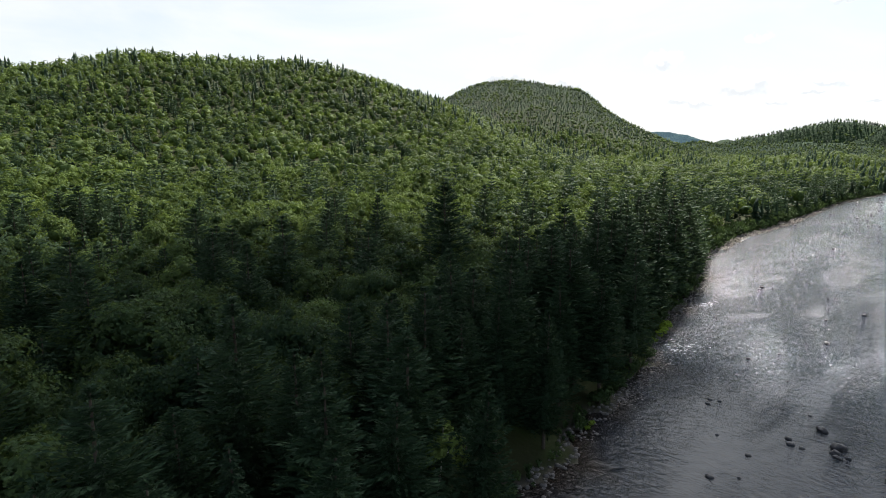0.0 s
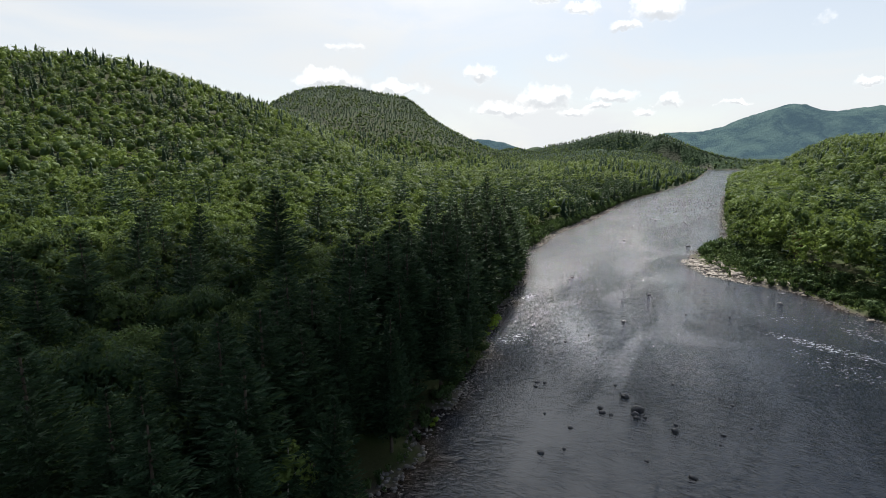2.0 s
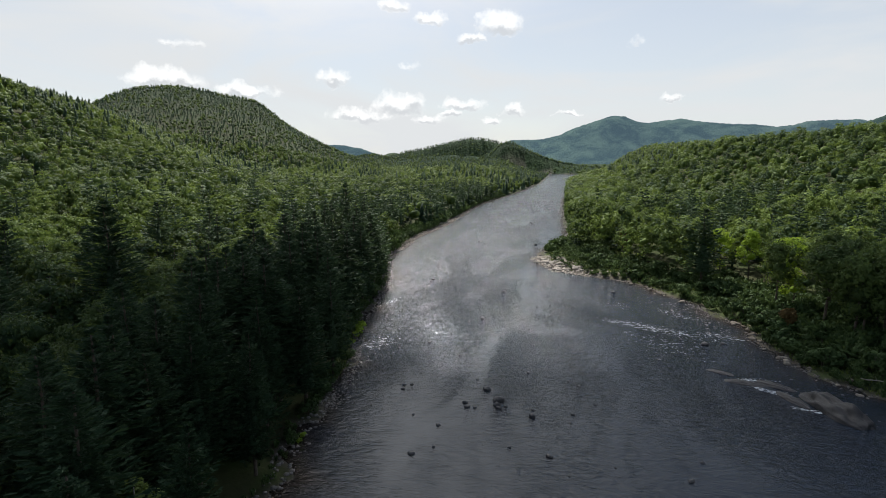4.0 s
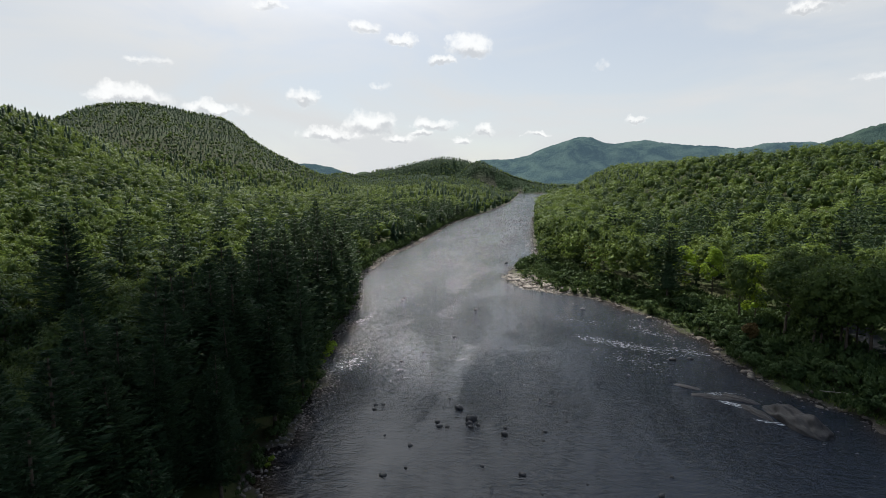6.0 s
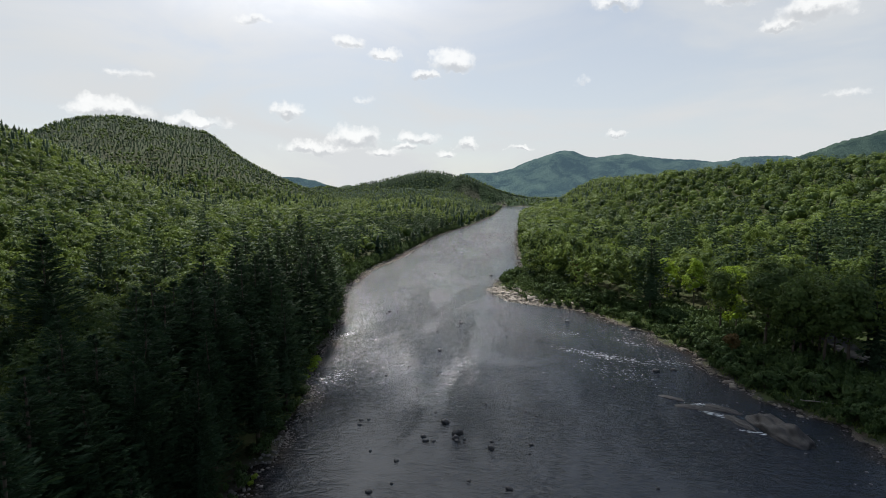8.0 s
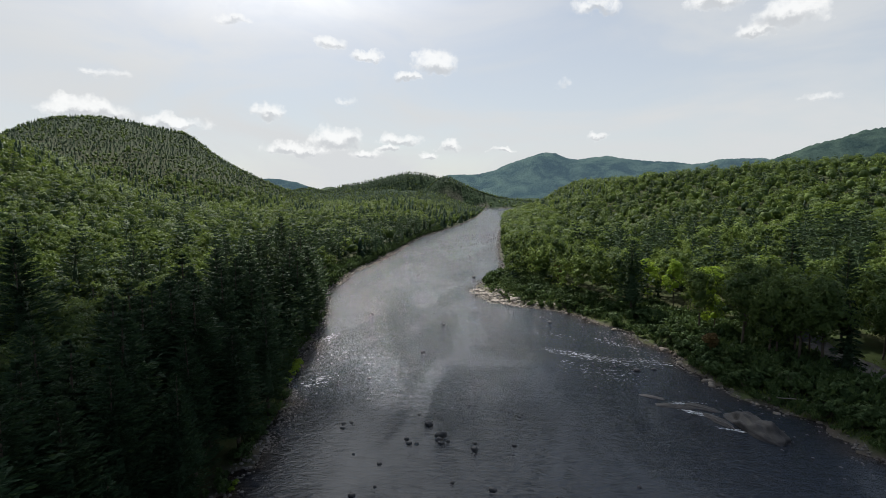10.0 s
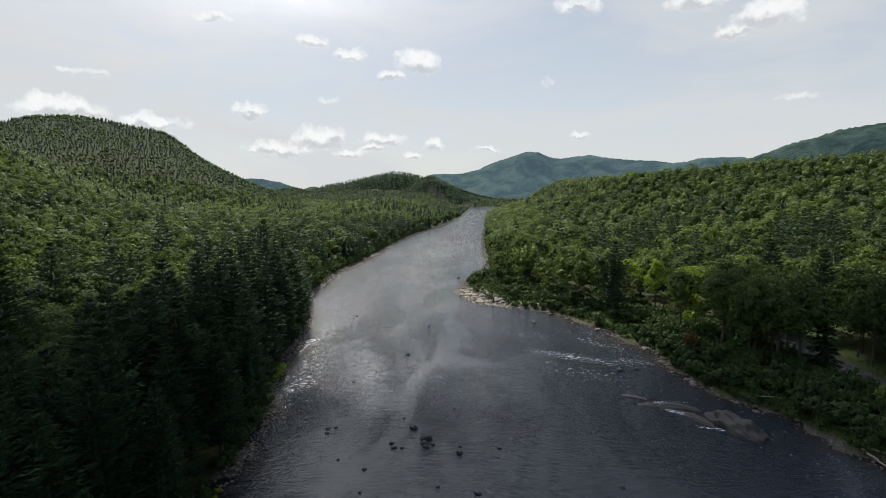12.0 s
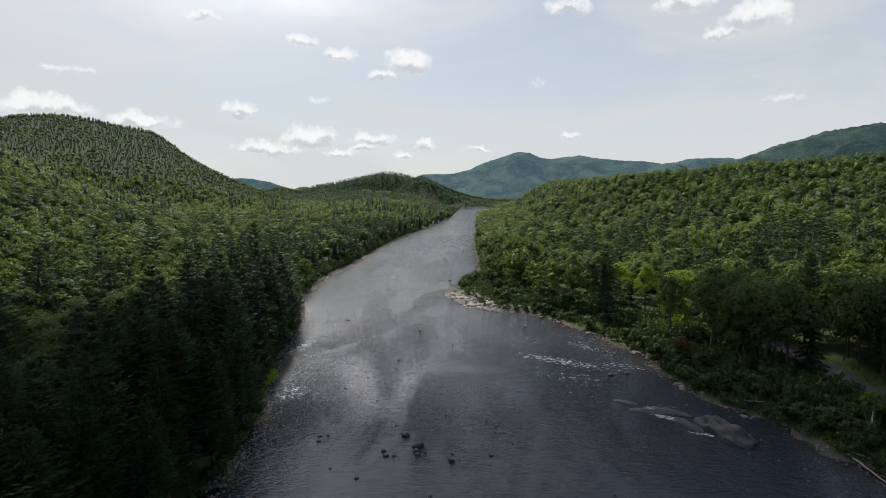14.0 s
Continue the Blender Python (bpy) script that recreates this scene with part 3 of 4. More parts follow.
def trunk_mesh(rng, name, h, width, bark, limbs=0, reach=2.5):
    sh = Shape()
    k = np.linspace(0, 1, 7)
    bend = np.cumsum(rng.normal(0, 0.07, (7, 2)), 0)
    p = np.stack([bend[:, 0], bend[:, 1], k * h - 0.5], -1)
    tube(sh, p, width * (1 - 0.85 * k) + 0.02, 7)
    for _ in range(limbs):
        t = rng.uniform(0.4, 0.85)
        a = rng.uniform(0, 6.283)
        o = np.array([np.interp(t, k, p[:, 0]), np.interp(t, k, p[:, 1]), t * h])
        e = o + np.array([math.cos(a) * reach, math.sin(a) * reach, reach * 0.9]) * rng.uniform(0.7, 1.1)
        m = (o + e) / 2 + np.array([0, 0, -0.2])
        tube(sh, [o, m, e], [width * 0.4, width * 0.27, width * 0.08], 5)
    return sh.mesh(name, [bark], None, False)


RNG = np.random.RandomState(11)
# kind: (needles or leaves, label of the thing, of its crown, category)
KINDS = {
    "white_pine": (PINE, "tall dark green white pine with flat feathery tiers", "pine tree"),
    "spruce": (SPRUCE, "narrow dark spruce with drooping boughs", "spruce tree"),
    "maple": (MAPLE, "leafy green maple with a rounded lobed crown", "maple tree"),
}
BASE_H = {"white_pine": 25.0, "spruce": 15.0, "maple": 17.0}


def near_variants(kind, level, count):
    """Trunk and crown meshes for trees that stand by themselves."""
    out = []
    for k in range(count):
        # darker leaf tint on the nearest trees: their shade is put into the colour
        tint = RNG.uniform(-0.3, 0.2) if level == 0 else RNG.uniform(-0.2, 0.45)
        h = BASE_H[kind]
        if kind == "maple":
            r = RNG.uniform(4.6, 5.8) if level == 0 else RNG.uniform(3.8, 5.0)
            crown = maple_crown(RNG, h, r, *((30, 140, 0.21) if level == 0 else (24, 84, 0.27)), low=RNG.uniform(0.10, 0.24))
            trunk = trunk_mesh(RNG, "trunk", h * 0.85, 0.24, BARK, 4)
        elif kind == "white_pine":
            r = RNG.uniform(5.6, 6.8)
            crown = pine_crown(RNG, h, r, *((30, 7, 26, 0.48) if level == 0 else (22, 7, 13, 0.62)), low=RNG.uniform(0.1, 0.2), fat=0.27 if level == 0 else 0.38)
            trunk = trunk_mesh(RNG, "trunk", h * 0.97, 0.36, BARK)
        else:
            r = RNG.uniform(2.6, 3.4)
            crown = spruce_crown(RNG, h, r, *((24, 9, 7, 0.40) if level == 0 else (15, 7, 4, 0.66)))
            trunk = trunk_mesh(RNG, "trunk", h * 0.97, 0.2, BARK)
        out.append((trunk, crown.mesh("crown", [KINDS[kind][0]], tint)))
    return out


def far_variants(kind, level, count):
    out = []
    h = BASE_H[kind]
    for k in range(count):
        if level == 2:
            sh = (maple_crown(RNG, h, RNG.uniform(3.6, 4.8), 14, 28, 0.40, 0.16, True) if kind == "maple" else
                  pine_crown(RNG, h, RNG.uniform(4.6, 5.8), 13, 6, 4, 0.95, 0.15, 0.4) if kind == "white_pine" else
                  spruce_crown(RNG, h, RNG.uniform(2.3, 3.0), 10, 6, 2, 0.95, 0.06, 0.55))
        elif level == 3:
            sh = (far_dome(RNG, h, RNG.uniform(3.5, 4.5), 8, 13, 0.62) if kind == "maple" else
                  pine_crown(RNG, h, RNG.uniform(4.2, 5.4), 9, 5, 2, 1.5, 0.15, 0.42) if kind == "white_pine" else
                  spire(RNG, h, RNG.uniform(2.8, 3.7), 8, 7))
        elif level == 5:
            sh = (far_dome(RNG, h, RNG.uniform(3.7, 4.8), 6, 7, 0.95) if kind == "maple" else
                  spire(RNG, h, RNG.uniform(3.8, 5.0), 6, 6, 0.12) if kind == "white_pine" else
                  spire(RNG, h, RNG.uniform(2.9, 3.8), 5, 6))
        else:
            sh = (far_dome(RNG, h, RNG.uniform(3.8, 4.8), 3, 3, 1.5) if kind == "maple" else
                  spire(RNG, h, RNG.uniform(3.6, 4.6), 3, 5))
        out.append(sh.arrays())
    return out


# ---- where the trees stand ----
def scatter(lo, hi, a0, a1, spacing, seed):
    """Jittered places in a ring sector round the origin (headings in degrees), on land."""
    rng = np.random.RandomState(seed)
    m = int(hi / spacing / 0.87) + 2
    gx, gy = np.meshgrid(np.arange(-m, m + 1), np.arange(-m, m + 1))
    x = (gx + (gy % 2) * 0.5 + rng.uniform(-0.38, 0.38, gx.shape)) * spacing
    y = (gy * 0.87 + rng.uniform(-0.34, 0.34, gx.shape)) * spacing
    x, y = x.ravel(), y.ravel()
    r, az = np.hypot(x, y), np.degrees(np.arctan2(x, y))
    keep = (r >= lo) & (r < hi) & (((az - a0) % 360) < (a1 - a0))
    x, y = x[keep], y[keep]
    d = inland(x, y)
    s, n = valley(x, y)
    right = n > np.interp(s, RIGHT_BANK[:, 0], RIGHT_BANK[:, 1]) - 1
    edge = np.where(right, np.interp(s, [60, 80, 112, 122, 190, 212, 232, 262, 420], [12, 25, 25, 12, 11, 34, 14, 5, 4]),
                    np.interp(s, [90, 110, 130, 235, 262, 300, 320], [1.8, 4, 1.8, 2.5, 11, 9, 2.5]))
    verge = right & (np.abs(s - 99) < 13) & (n > 76) & (n < 92)
    keep = (d > edge) & ~verge & ~road_strip(x, y) & ((x - 48) ** 2 + (y - 111) ** 2 > 40)
    for a, b, _, _ in LIMES:
        keep &= ((x - a) ** 2 + (y - b) ** 2 > 18) & ((x - a + 7) ** 2 + (y - b + 4) ** 2 > 34) & ((x - a + 15) ** 2 + (y - b + 8) ** 2 > 16)
    return x[keep], y[keep], rng


# bright maples at the edge of the east bank woods: place, height, spread
LIMES = [(166, 91, 19, 4.0), (163, 80, 19, 3.8), (162, 69, 19, 5.2), (147, 61, 12, 3.0)]


def road_strip(x, y):
    """The road along the east bank, with its verges."""
    s, n = valley(x, y)
    return (np.abs(n - road_n(s) - 0.6) < 5.5) & (s > -300) & (s < 150) & (n > 30)


def species(x, y, rng):
    """0 pine, 1 spruce, 2 maple, by height, bank and patch."""
    d, z = inland(x, y), ground_height(x, y)
    s, n = valley(x, y)
    right = n > np.interp(s, RIGHT_BANK[:, 0], RIGHT_BANK[:, 1]) - 1
    r = np.hypot(x, y)
    patch = waves(x, y, 70, 21) * 0.5 + waves(x, y, 26, 22) * 0.35
    pine = np.where(d < 22, np.where(s < 200, np.where(d < 15, 0.85, 0.4), 0.3), np.where(r < 100, 0.02, 0.09)) + np.where(right & (d > 30), 0.10, 0.0) - np.where(right & (d < 22), 0.76, 0.0)
    pine = pine + 0.05 * smooth(40, 120, z) + np.where(r > 1000, 0.05, 0) + 0.10 * smooth(250, 500, s) * (d < 120) + 0.24 * smooth(130, 180, s) * smooth(620, 480, s) * smooth(75, 35, d) * (~right)
    fir = np.where(d < 22, 0.10, 0.06) + 0.10 * smooth(50, 110, z) + 0.08 * smooth(100, 140, z) * (r < 1000) + np.where(right, -0.05, 0.0)
    band = smooth(95, 115, r) * smooth(190, 150, r) * (~right)
    fir = fir + 0.34 * band + np.where(r > 1000, 0.34, 0)
    fir, pine = fir + 0.26 * patch * (~right), pine + 0.22 * waves(x, y, 55, 23) * smooth(20, 60, d)
    u = rng.uniform(size=x.shape)
    pine, fir = np.clip(pine, 0.03, 0.9), np.clip(fir, 0.03, 0.85)
    return np.where(u < pine, 0, np.where(u < pine + fir, 1, 2))


NAMES = ["white_pine", "spruce", "maple"]
# single pines that stand out: place, height, spread
LONE = [(-18, 45, 26, 1.0), (9, 69, 25.5, 0.95), (2, 73, 25, 0.9), (30, 99, 26, 0.9), (2, 111, 31, 1.05), (36, 112, 26, 0.85), (73, 174, 32, 0.8)]
shapes_near = {(k, l): near_variants(k, l, 6 if l == 0 else 5) for k in NAMES for l in (0, 1)}


def tree_thing(kind, level, x, y, h, turn, wide=1.0):
    trunk, crown = shapes_near[kind, level][RNG.randint(len(shapes_near[kind, level]))]
    root = new(kind)
    root.empty_display_size = 1.0
    k = h / BASE_H[kind]
    root.matrix_world = Matrix.LocRotScale((x, y, float(ground_height(np.array(x), np.array(y)))), Euler((RNG.normal(0, 0.02), RNG.normal(0, 0.02), turn)), (k * wide, k * wide, k))
    part("trunk", trunk, root)
    part("crown", crown, root)
    _, label, category = KINDS[kind]
    size = "" if 0.8 < k < 1.25 else ("young " if k <= 0.8 else "very ")
    tagged(root, size + label, category, category + "s of the valley woods")
    return root


def tree_height(kind, d, r, rng, tall_bank=False):
    return {"white_pine": rng.uniform(19, 27) if d < 60 else rng.uniform(18, 25), "spruce": rng.uniform(11, 18), "maple": rng.uniform(17, 23) if tall_bank else rng.uniform(12, 20)}[kind]


def plant_near():
    tally = dict.fromkeys(NAMES, 0)
    left_over = []
    for x, y, h, wide in LONE:
        tree_thing("white_pine", 0 if math.hypot(x, y) < 125 else 1, x, y, h, RNG.uniform(0, 6.28), wide)
        tally["white_pine"] += 1
    x, y, rng = scatter(20, 178, -52, 95, 6.1, 31)
    order = np.argsort(np.hypot(x, y))
    x, y = x[order], y[order]
    sp, d = species(x, y, rng), inland(x, y)
    for k in range(len(x)):
        if any((x[k] - a) ** 2 + (y[k] - b) ** 2 < 16 for a, b, _, _ in LONE):
            continue
        kind, r = NAMES[sp[k]], math.hypot(x[k], y[k])
        h = tree_height(kind, d[k], r, rng, d[k] < 60 and x[k] > y[k] + 10)
        if tally[kind] >= 295:
            left_over.append((x[k], y[k], sp[k], h))
            continue
        tally[kind] += 1
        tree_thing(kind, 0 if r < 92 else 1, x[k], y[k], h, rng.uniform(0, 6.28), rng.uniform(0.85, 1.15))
    return left_over


def woods(name, rows, level, label):
    """One joined stand for each kind of tree. rows: x, y, kind, height."""
    rows = np.array(rows)
    z = ground_height(rows[:, 0], rows[:, 1])
    patch = waves(rows[:, 0], rows[:, 1], 60, 41) * 0.22
    for i, kind in enumerate(NAMES):
        mine = rows[:, 2] == i
        if not mine.any():
            continue
        variants = far_variants(kind, level, 10 if level != 4 else 6)
        pick = RNG.randint(len(variants), size=mine.sum())
        vs, qs, ts, tints, count = [], [], [], [], 0
        px, py, pz, ph, pt = rows[mine, 0], rows[mine, 1], z[mine] - (3.0 if level > 3 else 0.0), rows[mine, 3], patch[mine]
        for k, (v, q, t) in enumerate(variants):
            w = np.where(pick == k)[0]
            if not len(w):
                continue
            a, wide = RNG.uniform(0, 6.283, len(w)), RNG.uniform(0.75, 1.3, len(w))
            sc = ph[w] / BASE_H[kind]
            c, s_ = np.cos(a)[:, None] * (sc * wide)[:, None], np.sin(a)[:, None] * (sc * wide)[:, None]
            vx = v[None, :, 0] * c - v[None, :, 1] * s_ + px[w][:, None]
            vy = v[None, :, 0] * s_ + v[None, :, 1] * c + py[w][:, None]
            vz = v[None, :, 2] * sc[:, None] + pz[w][:, None]
            vs.append(np.stack([vx, vy, vz], -1).reshape(-1, 3))
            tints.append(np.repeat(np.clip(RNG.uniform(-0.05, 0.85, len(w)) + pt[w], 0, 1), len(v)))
            base = (np.arange(len(w)) * len(v))[:, None, None] + count
            if len(q):
                qs.append((q[None] + base).reshape(-1, 4))
            if len(t):
                ts.append((t[None] + base).reshape(-1, 3))
            count += len(w) * len(v)
        faces = [np.concatenate(f) for f in (qs, ts) if f]
        me = mesh_from(name, np.concatenate(vs), faces, [KINDS[kind][0]], {"tint": np.concatenate(tints)})
        tagged(new(kind + "_" + name, me), label % kind.replace("_", " "), "forest", "", "stuff")


def ring(lo, hi, a0, a1, spacing, seed, tall=1.0):
    x, y, rng = scatter(lo, hi, a0, a1, spacing, seed)
    sp, d = species(x, y, rng), inland(x, y)
    lo_h, hi_h = np.array([18, 11, 11])[sp], np.array([26, 18, 20])[sp]
    lo_h = lo_h + 4 * ((d < 60) & (x > y) & (sp == 2))
    hi_h = hi_h + 3 * ((d < 60) & (x > y) & (sp == 2))
    return list(zip(x, y, sp, rng.uniform(lo_h, hi_h) * tall * np.where((sp < 2) & (np.hypot(x, y) > 300), np.where((x > y) | (np.hypot(x, y) > 1000), 0.68, 0.85), 1.0)))


left_over = plant_near()
woods("stand", left_over + ring(178, 300, -50, 92, 7.0, 32), 2, "dense stand of %s trees on the valley floor and lower slopes")
woods("slope", ring(300, 600, -48, 91, 8.0, 36), 3, "%s woods on the flats and the lower slopes")
woods("hillside", ring(600, 1000, -47, 90, 8.6, 33) + ring(30, 420, 100, 298, 9.5, 35), 5, "thick %s woods covering the hillside")
woods("far_slope", ring(1000, 1600, -16, 90, 7.0, 34, 0.72) + ring(1600, 2050, -16, 92, 9.5, 37, 0.85), 4, "far %s woods on the higher hills")


# ---- cloud that shades the near reach ----
def make_cloud():
    rng = np.random.RandomState(5)
    bm = bmesh.new()
    for k in range(120):
        a, q = rng.uniform(0, 6.283), math.sqrt(rng.uniform(0, 1))
        x, y = math.cos(a) * q * 124, math.sin(a) * q * 124
        size = rng.uniform(26, 48) * (1.15 - 0.5 * q)
        m = Matrix.LocRotScale((x, y, rng.uniform(0, 22) * (1 - q)), None, (size, size, size * 0.55))
        bmesh.ops.create_icosphere(bm, subdivisions=2, radius=1.0, matrix=m)
    for k in range(52):                                    # a tongue of it to the east
        a, q = rng.uniform(0, 6.283), math.sqrt(rng.uniform(0, 1))
        size = rng.uniform(16, 28) * (1.15 - 0.5 * q)
        m = Matrix.LocRotScale((120 + math.cos(a) * q * 74, 22 + math.sin(a) * q * 64, rng.uniform(0, 12) * (1 - q)), None, (size, size, size * 0.55))
        bmesh.ops.create_icosphere(bm, subdivisions=2, radius=1.0, matrix=m)
    for k in range(110):                                   # torn edge
        a, q = rng.uniform(0, 6.283), rng.uniform(0.95, 1.55)
        size = rng.uniform(6, 17) * (1.75 - 0.75 * q)
        m = Matrix.LocRotScale((math.cos(a) * q * 138, math.sin(a) * q * 138, rng.uniform(-4, 10)), None, (size, size, size * 0.5))
        bmesh.ops.create_icosphere(bm, subdivisions=2, radius=1.0, matrix=m)
    me = bpy.data.meshes.new("cloud")
    bm.to_mesh(me)
    bm.free()
    me.materials.append(CLOUD_WHITE)
    ob = new("cloud", me)
    ob.location = Vector((-28, -30, 0)) + SUN_DIR * (1900 / SUN_DIR.z)
    tagged(ob, "white fair-weather cumulus cloud drifting over the river", "cloud", "", "structure")


make_cloud()


# ---- stones ----
def stone_meshes(name, mat, count, subdivisions, flat, seed):
    out = []
    for k in range(count):
        bm = bmesh.new()
        bmesh.ops.create_icosphere(bm, subdivisions=subdivisions, radius=1.0)
        off = Vector((seed * 3.1 + k * 7.7, k * 2.3, 1.9))
        for v in bm.verts:
            q = v.co.normalized()
            v.co = q * (1 + 0.34 * noise.noise(q * 1.1 + off) + 0.14 * noise.noise(q * 2.7 + off) + 0.05 * noise.noise(q * 6.0 + off))
            v.co.z *= flat
        for f in bm.faces:
            f.smooth = subdivisions > 1
        me = bpy.data.meshes.new(name)
        bm.to_mesh(me)
        bm.free()
        me.materials.append(mat)
        out.append(me)
    return out


BIG_STONES = stone_meshes("boulder", WET, 5, 3, 0.72, 1)
RIVER_STONES = stone_meshes("river_rock", WET, 7, 2, 0.6, 2)
BROWN_STONES = stone_meshes("shore_boulder", SHORE, 6, 2, 0.6, 4)
PALE_STONES = stone_meshes("shore_boulder", PALE, 7, 2, 0.62, 3)
STONE_RNG = np.random.RandomState(77)


def stone(name, meshes, x, y, size, label, group, sunk=0.25, z=None):
    ob = new(name, meshes[STONE_RNG.randint(len(meshes))])
    base = max(0.0, float(ground_height(np.array(x), np.array(y)))) if z is None else z
    sx, sy = size * STONE_RNG.uniform(0.85, 1.2), size * STONE_RNG.uniform(0.75, 1.05)
    ob.matrix_world = Matrix.LocRotScale((x, y, base + size * (0.6 - 2 * sunk) * 0.5), Euler((0, 0, STONE_RNG.uniform(0, 6.28))), (sx, sy, size * STONE_RNG.uniform(0.8, 1.1)))
    return tagged(ob, label, "rock", group)


for x, y, size in ((55.2, 70.0, 0.78), (54.1, 65.4, 0.85), (52.9, 64.3, 0.55), (52.3, 63.2, 0.42), (53.7, 63.0, 0.35), (55.0, 58.0, 0.58), (56.6, 59.6, 0.3)):
    stone("boulder", BIG_STONES, x, y, size, "dark wet rounded boulder standing in the river", "boulders in midstream", 0.12, 0.0)
for x, y, size in ((49, 68, 0.5), (48.4, 66.6, 0.5), (49.3, 65.6, 0.4), (41, 64, 0.4), (49, 48, 0.5), (33.5, 59.3, 0.5), (60, 34, 0.45), (44, 80, 0.4),
                   (45.2, 79.4, 0.3), (42.9, 78.6, 0.35), (93, 149, 0.5), (95, 151, 0.6), (81, 105, 0.6), (104, 124, 0.55), (161, 212, 0.7), (177, 188, 0.9),
                   (61, 55, 0.35), (60, 97, 0.4), (46, 53, 0.3), (132, 105, 0.7), (110, 62, 0.8), (114, 60, 0.6), (70, 62, 0.35)):
    stone("river_rock", RIVER_STONES, x, y, size, "small dark wet rock breaking the river's surface", "rocks in the river", 0.2, 0.0)


def strew_river():
    """Loose rocks in the current: few in the near pool, many in the far shallows, some near the banks."""
    rng = np.random.RandomState(9)
    made = 0
    while made < 250:
        k = rng.uniform()
        s = rng.uniform(60, 330) if k < 0.45 else rng.uniform(300, 1000)
        lo, hi = np.interp(s, LEFT_BANK[:, 0], LEFT_BANK[:, 1]), np.interp(s, RIGHT_BANK[:, 0], RIGHT_BANK[:, 1])
        edge = rng.uniform()
        n = lo + (hi - lo) * (rng.uniform(0.03, 0.97) if edge < 0.55 else rng.beta(1.2, 5) if edge < 0.8 else 1 - rng.beta(1.2, 4))
        x, y = from_valley(s, n)
        if float(inland(np.array(x), np.array(y))) > -0.5:
            continue
        size = rng.uniform(0.10, 0.30) if s < 330 else rng.uniform(0.4, 1.0)
        stone("river_rock", RIVER_STONES, x, y, size, "small dark wet rock breaking the river's surface", "rocks in the river", 0.2, 0.0)
        made += 1


strew_river()


def strew_point():
    """Pale boulders heaped along the stony point and the east bank."""
    rng = np.random.RandomState(15)
    made = 0
    while made < 200:
        s = rng.uniform(190, 222) if rng.uniform() < 0.6 else rng.uniform(95, 190)
        n = np.interp(s, RIGHT_BANK[:, 0], RIGHT_BANK[:, 1]) + (rng.uniform(-1.5, 9) if s > 190 else rng.uniform(-2.5, 4.0))
        x, y = from_valley(s, n)
        d = float(inland(np.array(x), np.array(y)))
        if not -1.5 < d < 9:
            continue
        stone("shore_boulder", PALE_STONES if s > 190 else BROWN_STONES, x, y, rng.uniform(0.3, 1.0) ** 1.5 * (1.4 if s > 195 else 0.9),
              "pale sun-bleached boulder lying on the stony point" if s > 190 else "brown weathered boulder lying on the bank", "boulders of the stony bank", 0.2)
        made += 1


strew_point()


def joined(name, template_v, template_f, x, y, z, sizes, mat, label, category, flat=True, seed=3, squash=0.65, tint=None):
    """Many small alike pieces as one object."""
    rng = np.random.RandomState(seed)
    m = len(x)
    wob = rng.uniform(0.7, 1.25, (m, len(template_v), 1))
    a = rng.uniform(0, 6.283, m)
    v = template_v[None] * wob * sizes[:, None, None] * np.array([1, 1, squash])
    vx = v[..., 0] * np.cos(a)[:, None] - v[..., 1] * np.sin(a)[:, None]
    vy = v[..., 0] * np.sin(a)[:, None] + v[..., 1] * np.cos(a)[:, None]
    vs = np.stack([vx + x[:, None], vy + y[:, None], v[..., 2] + z[:, None]], -1).reshape(-1, 3)
    f = (template_f[None] + (np.arange(m) * len(template_v))[:, None, None]).reshape(-1, template_f.shape[1])
    me = mesh_from(name, vs, [f], [mat], None if tint is None else {"tint": np.repeat(tint, len(template_v))}, None, flat)
    return tagged(new(name, me), label, category, "", "stuff")


def bank_places(side, s0, s1, d0, d1, count, seed, power=1.0):
    """Random places along one bank, between two distances from the water's edge."""
    rng = np.random.RandomState(seed)
    s = rng.uniform(s0, s1, count)
    d = d0 + (d1 - d0) * rng.uniform(0, 1, count) ** power
    n = np.interp(s, LEFT_BANK[:, 0], LEFT_BANK[:, 1]) - d if side < 0 else np.interp(s, RIGHT_BANK[:, 0], RIGHT_BANK[:, 1]) + d
    x, y = from_valley(s, n)
    e = inland(x, y)
    keep = (e > d0 - 1) & (e < d1 + 1)
    return x[keep], y[keep]


def shingle(side, s0, s1, d0, d1, count, lo, hi, mat, seed, label):
    x, y = bank_places(side, s0, s1, d0, d1, count, seed)
    z = np.maximum(ground_height(x, y), -0.12)
    size = np.random.RandomState(seed).uniform(lo, hi, len(x)) ** 1.0
    joined("shingle", ICO_V, ICO_F, x, y, z + size * 0.1, size, mat, label, "stones", True, seed)


shingle(-1, 40, 235, -1.6, 2.4, 1500, 0.10, 0.42, ROCK, 51, "grey and brown stones along the shaded water's edge")
shingle(-1, 228, 420, -2.0, 4.5, 1700, 0.2, 0.7, SHORE, 52, "pale stones of the gravel bar below the woods")
shingle(-1, 420, 900, -2.0, 3.0, 500, 0.3, 0.8, ROCK, 53, "pale stones along the far bank")
shingle(1, 60, 190, -1.3, 1.8, 800, 0.08, 0.36, ROCK, 54, "grey and brown stones along the east bank")
shingle(1, 188, 226, -2.5, 10, 1500, 0.12, 0.5, PALE, 55, "pale stones of the stony point")
shingle(1, 226, 600, -2.0, 3.5, 900, 0.25, 0.7, ROCK, 56, "brown stones along the upper bank")
shingle(1, 128, 160, -9.0, 0.0, 160, 0.12, 0.35, ROCK, 57, "stones awash in the shallows")
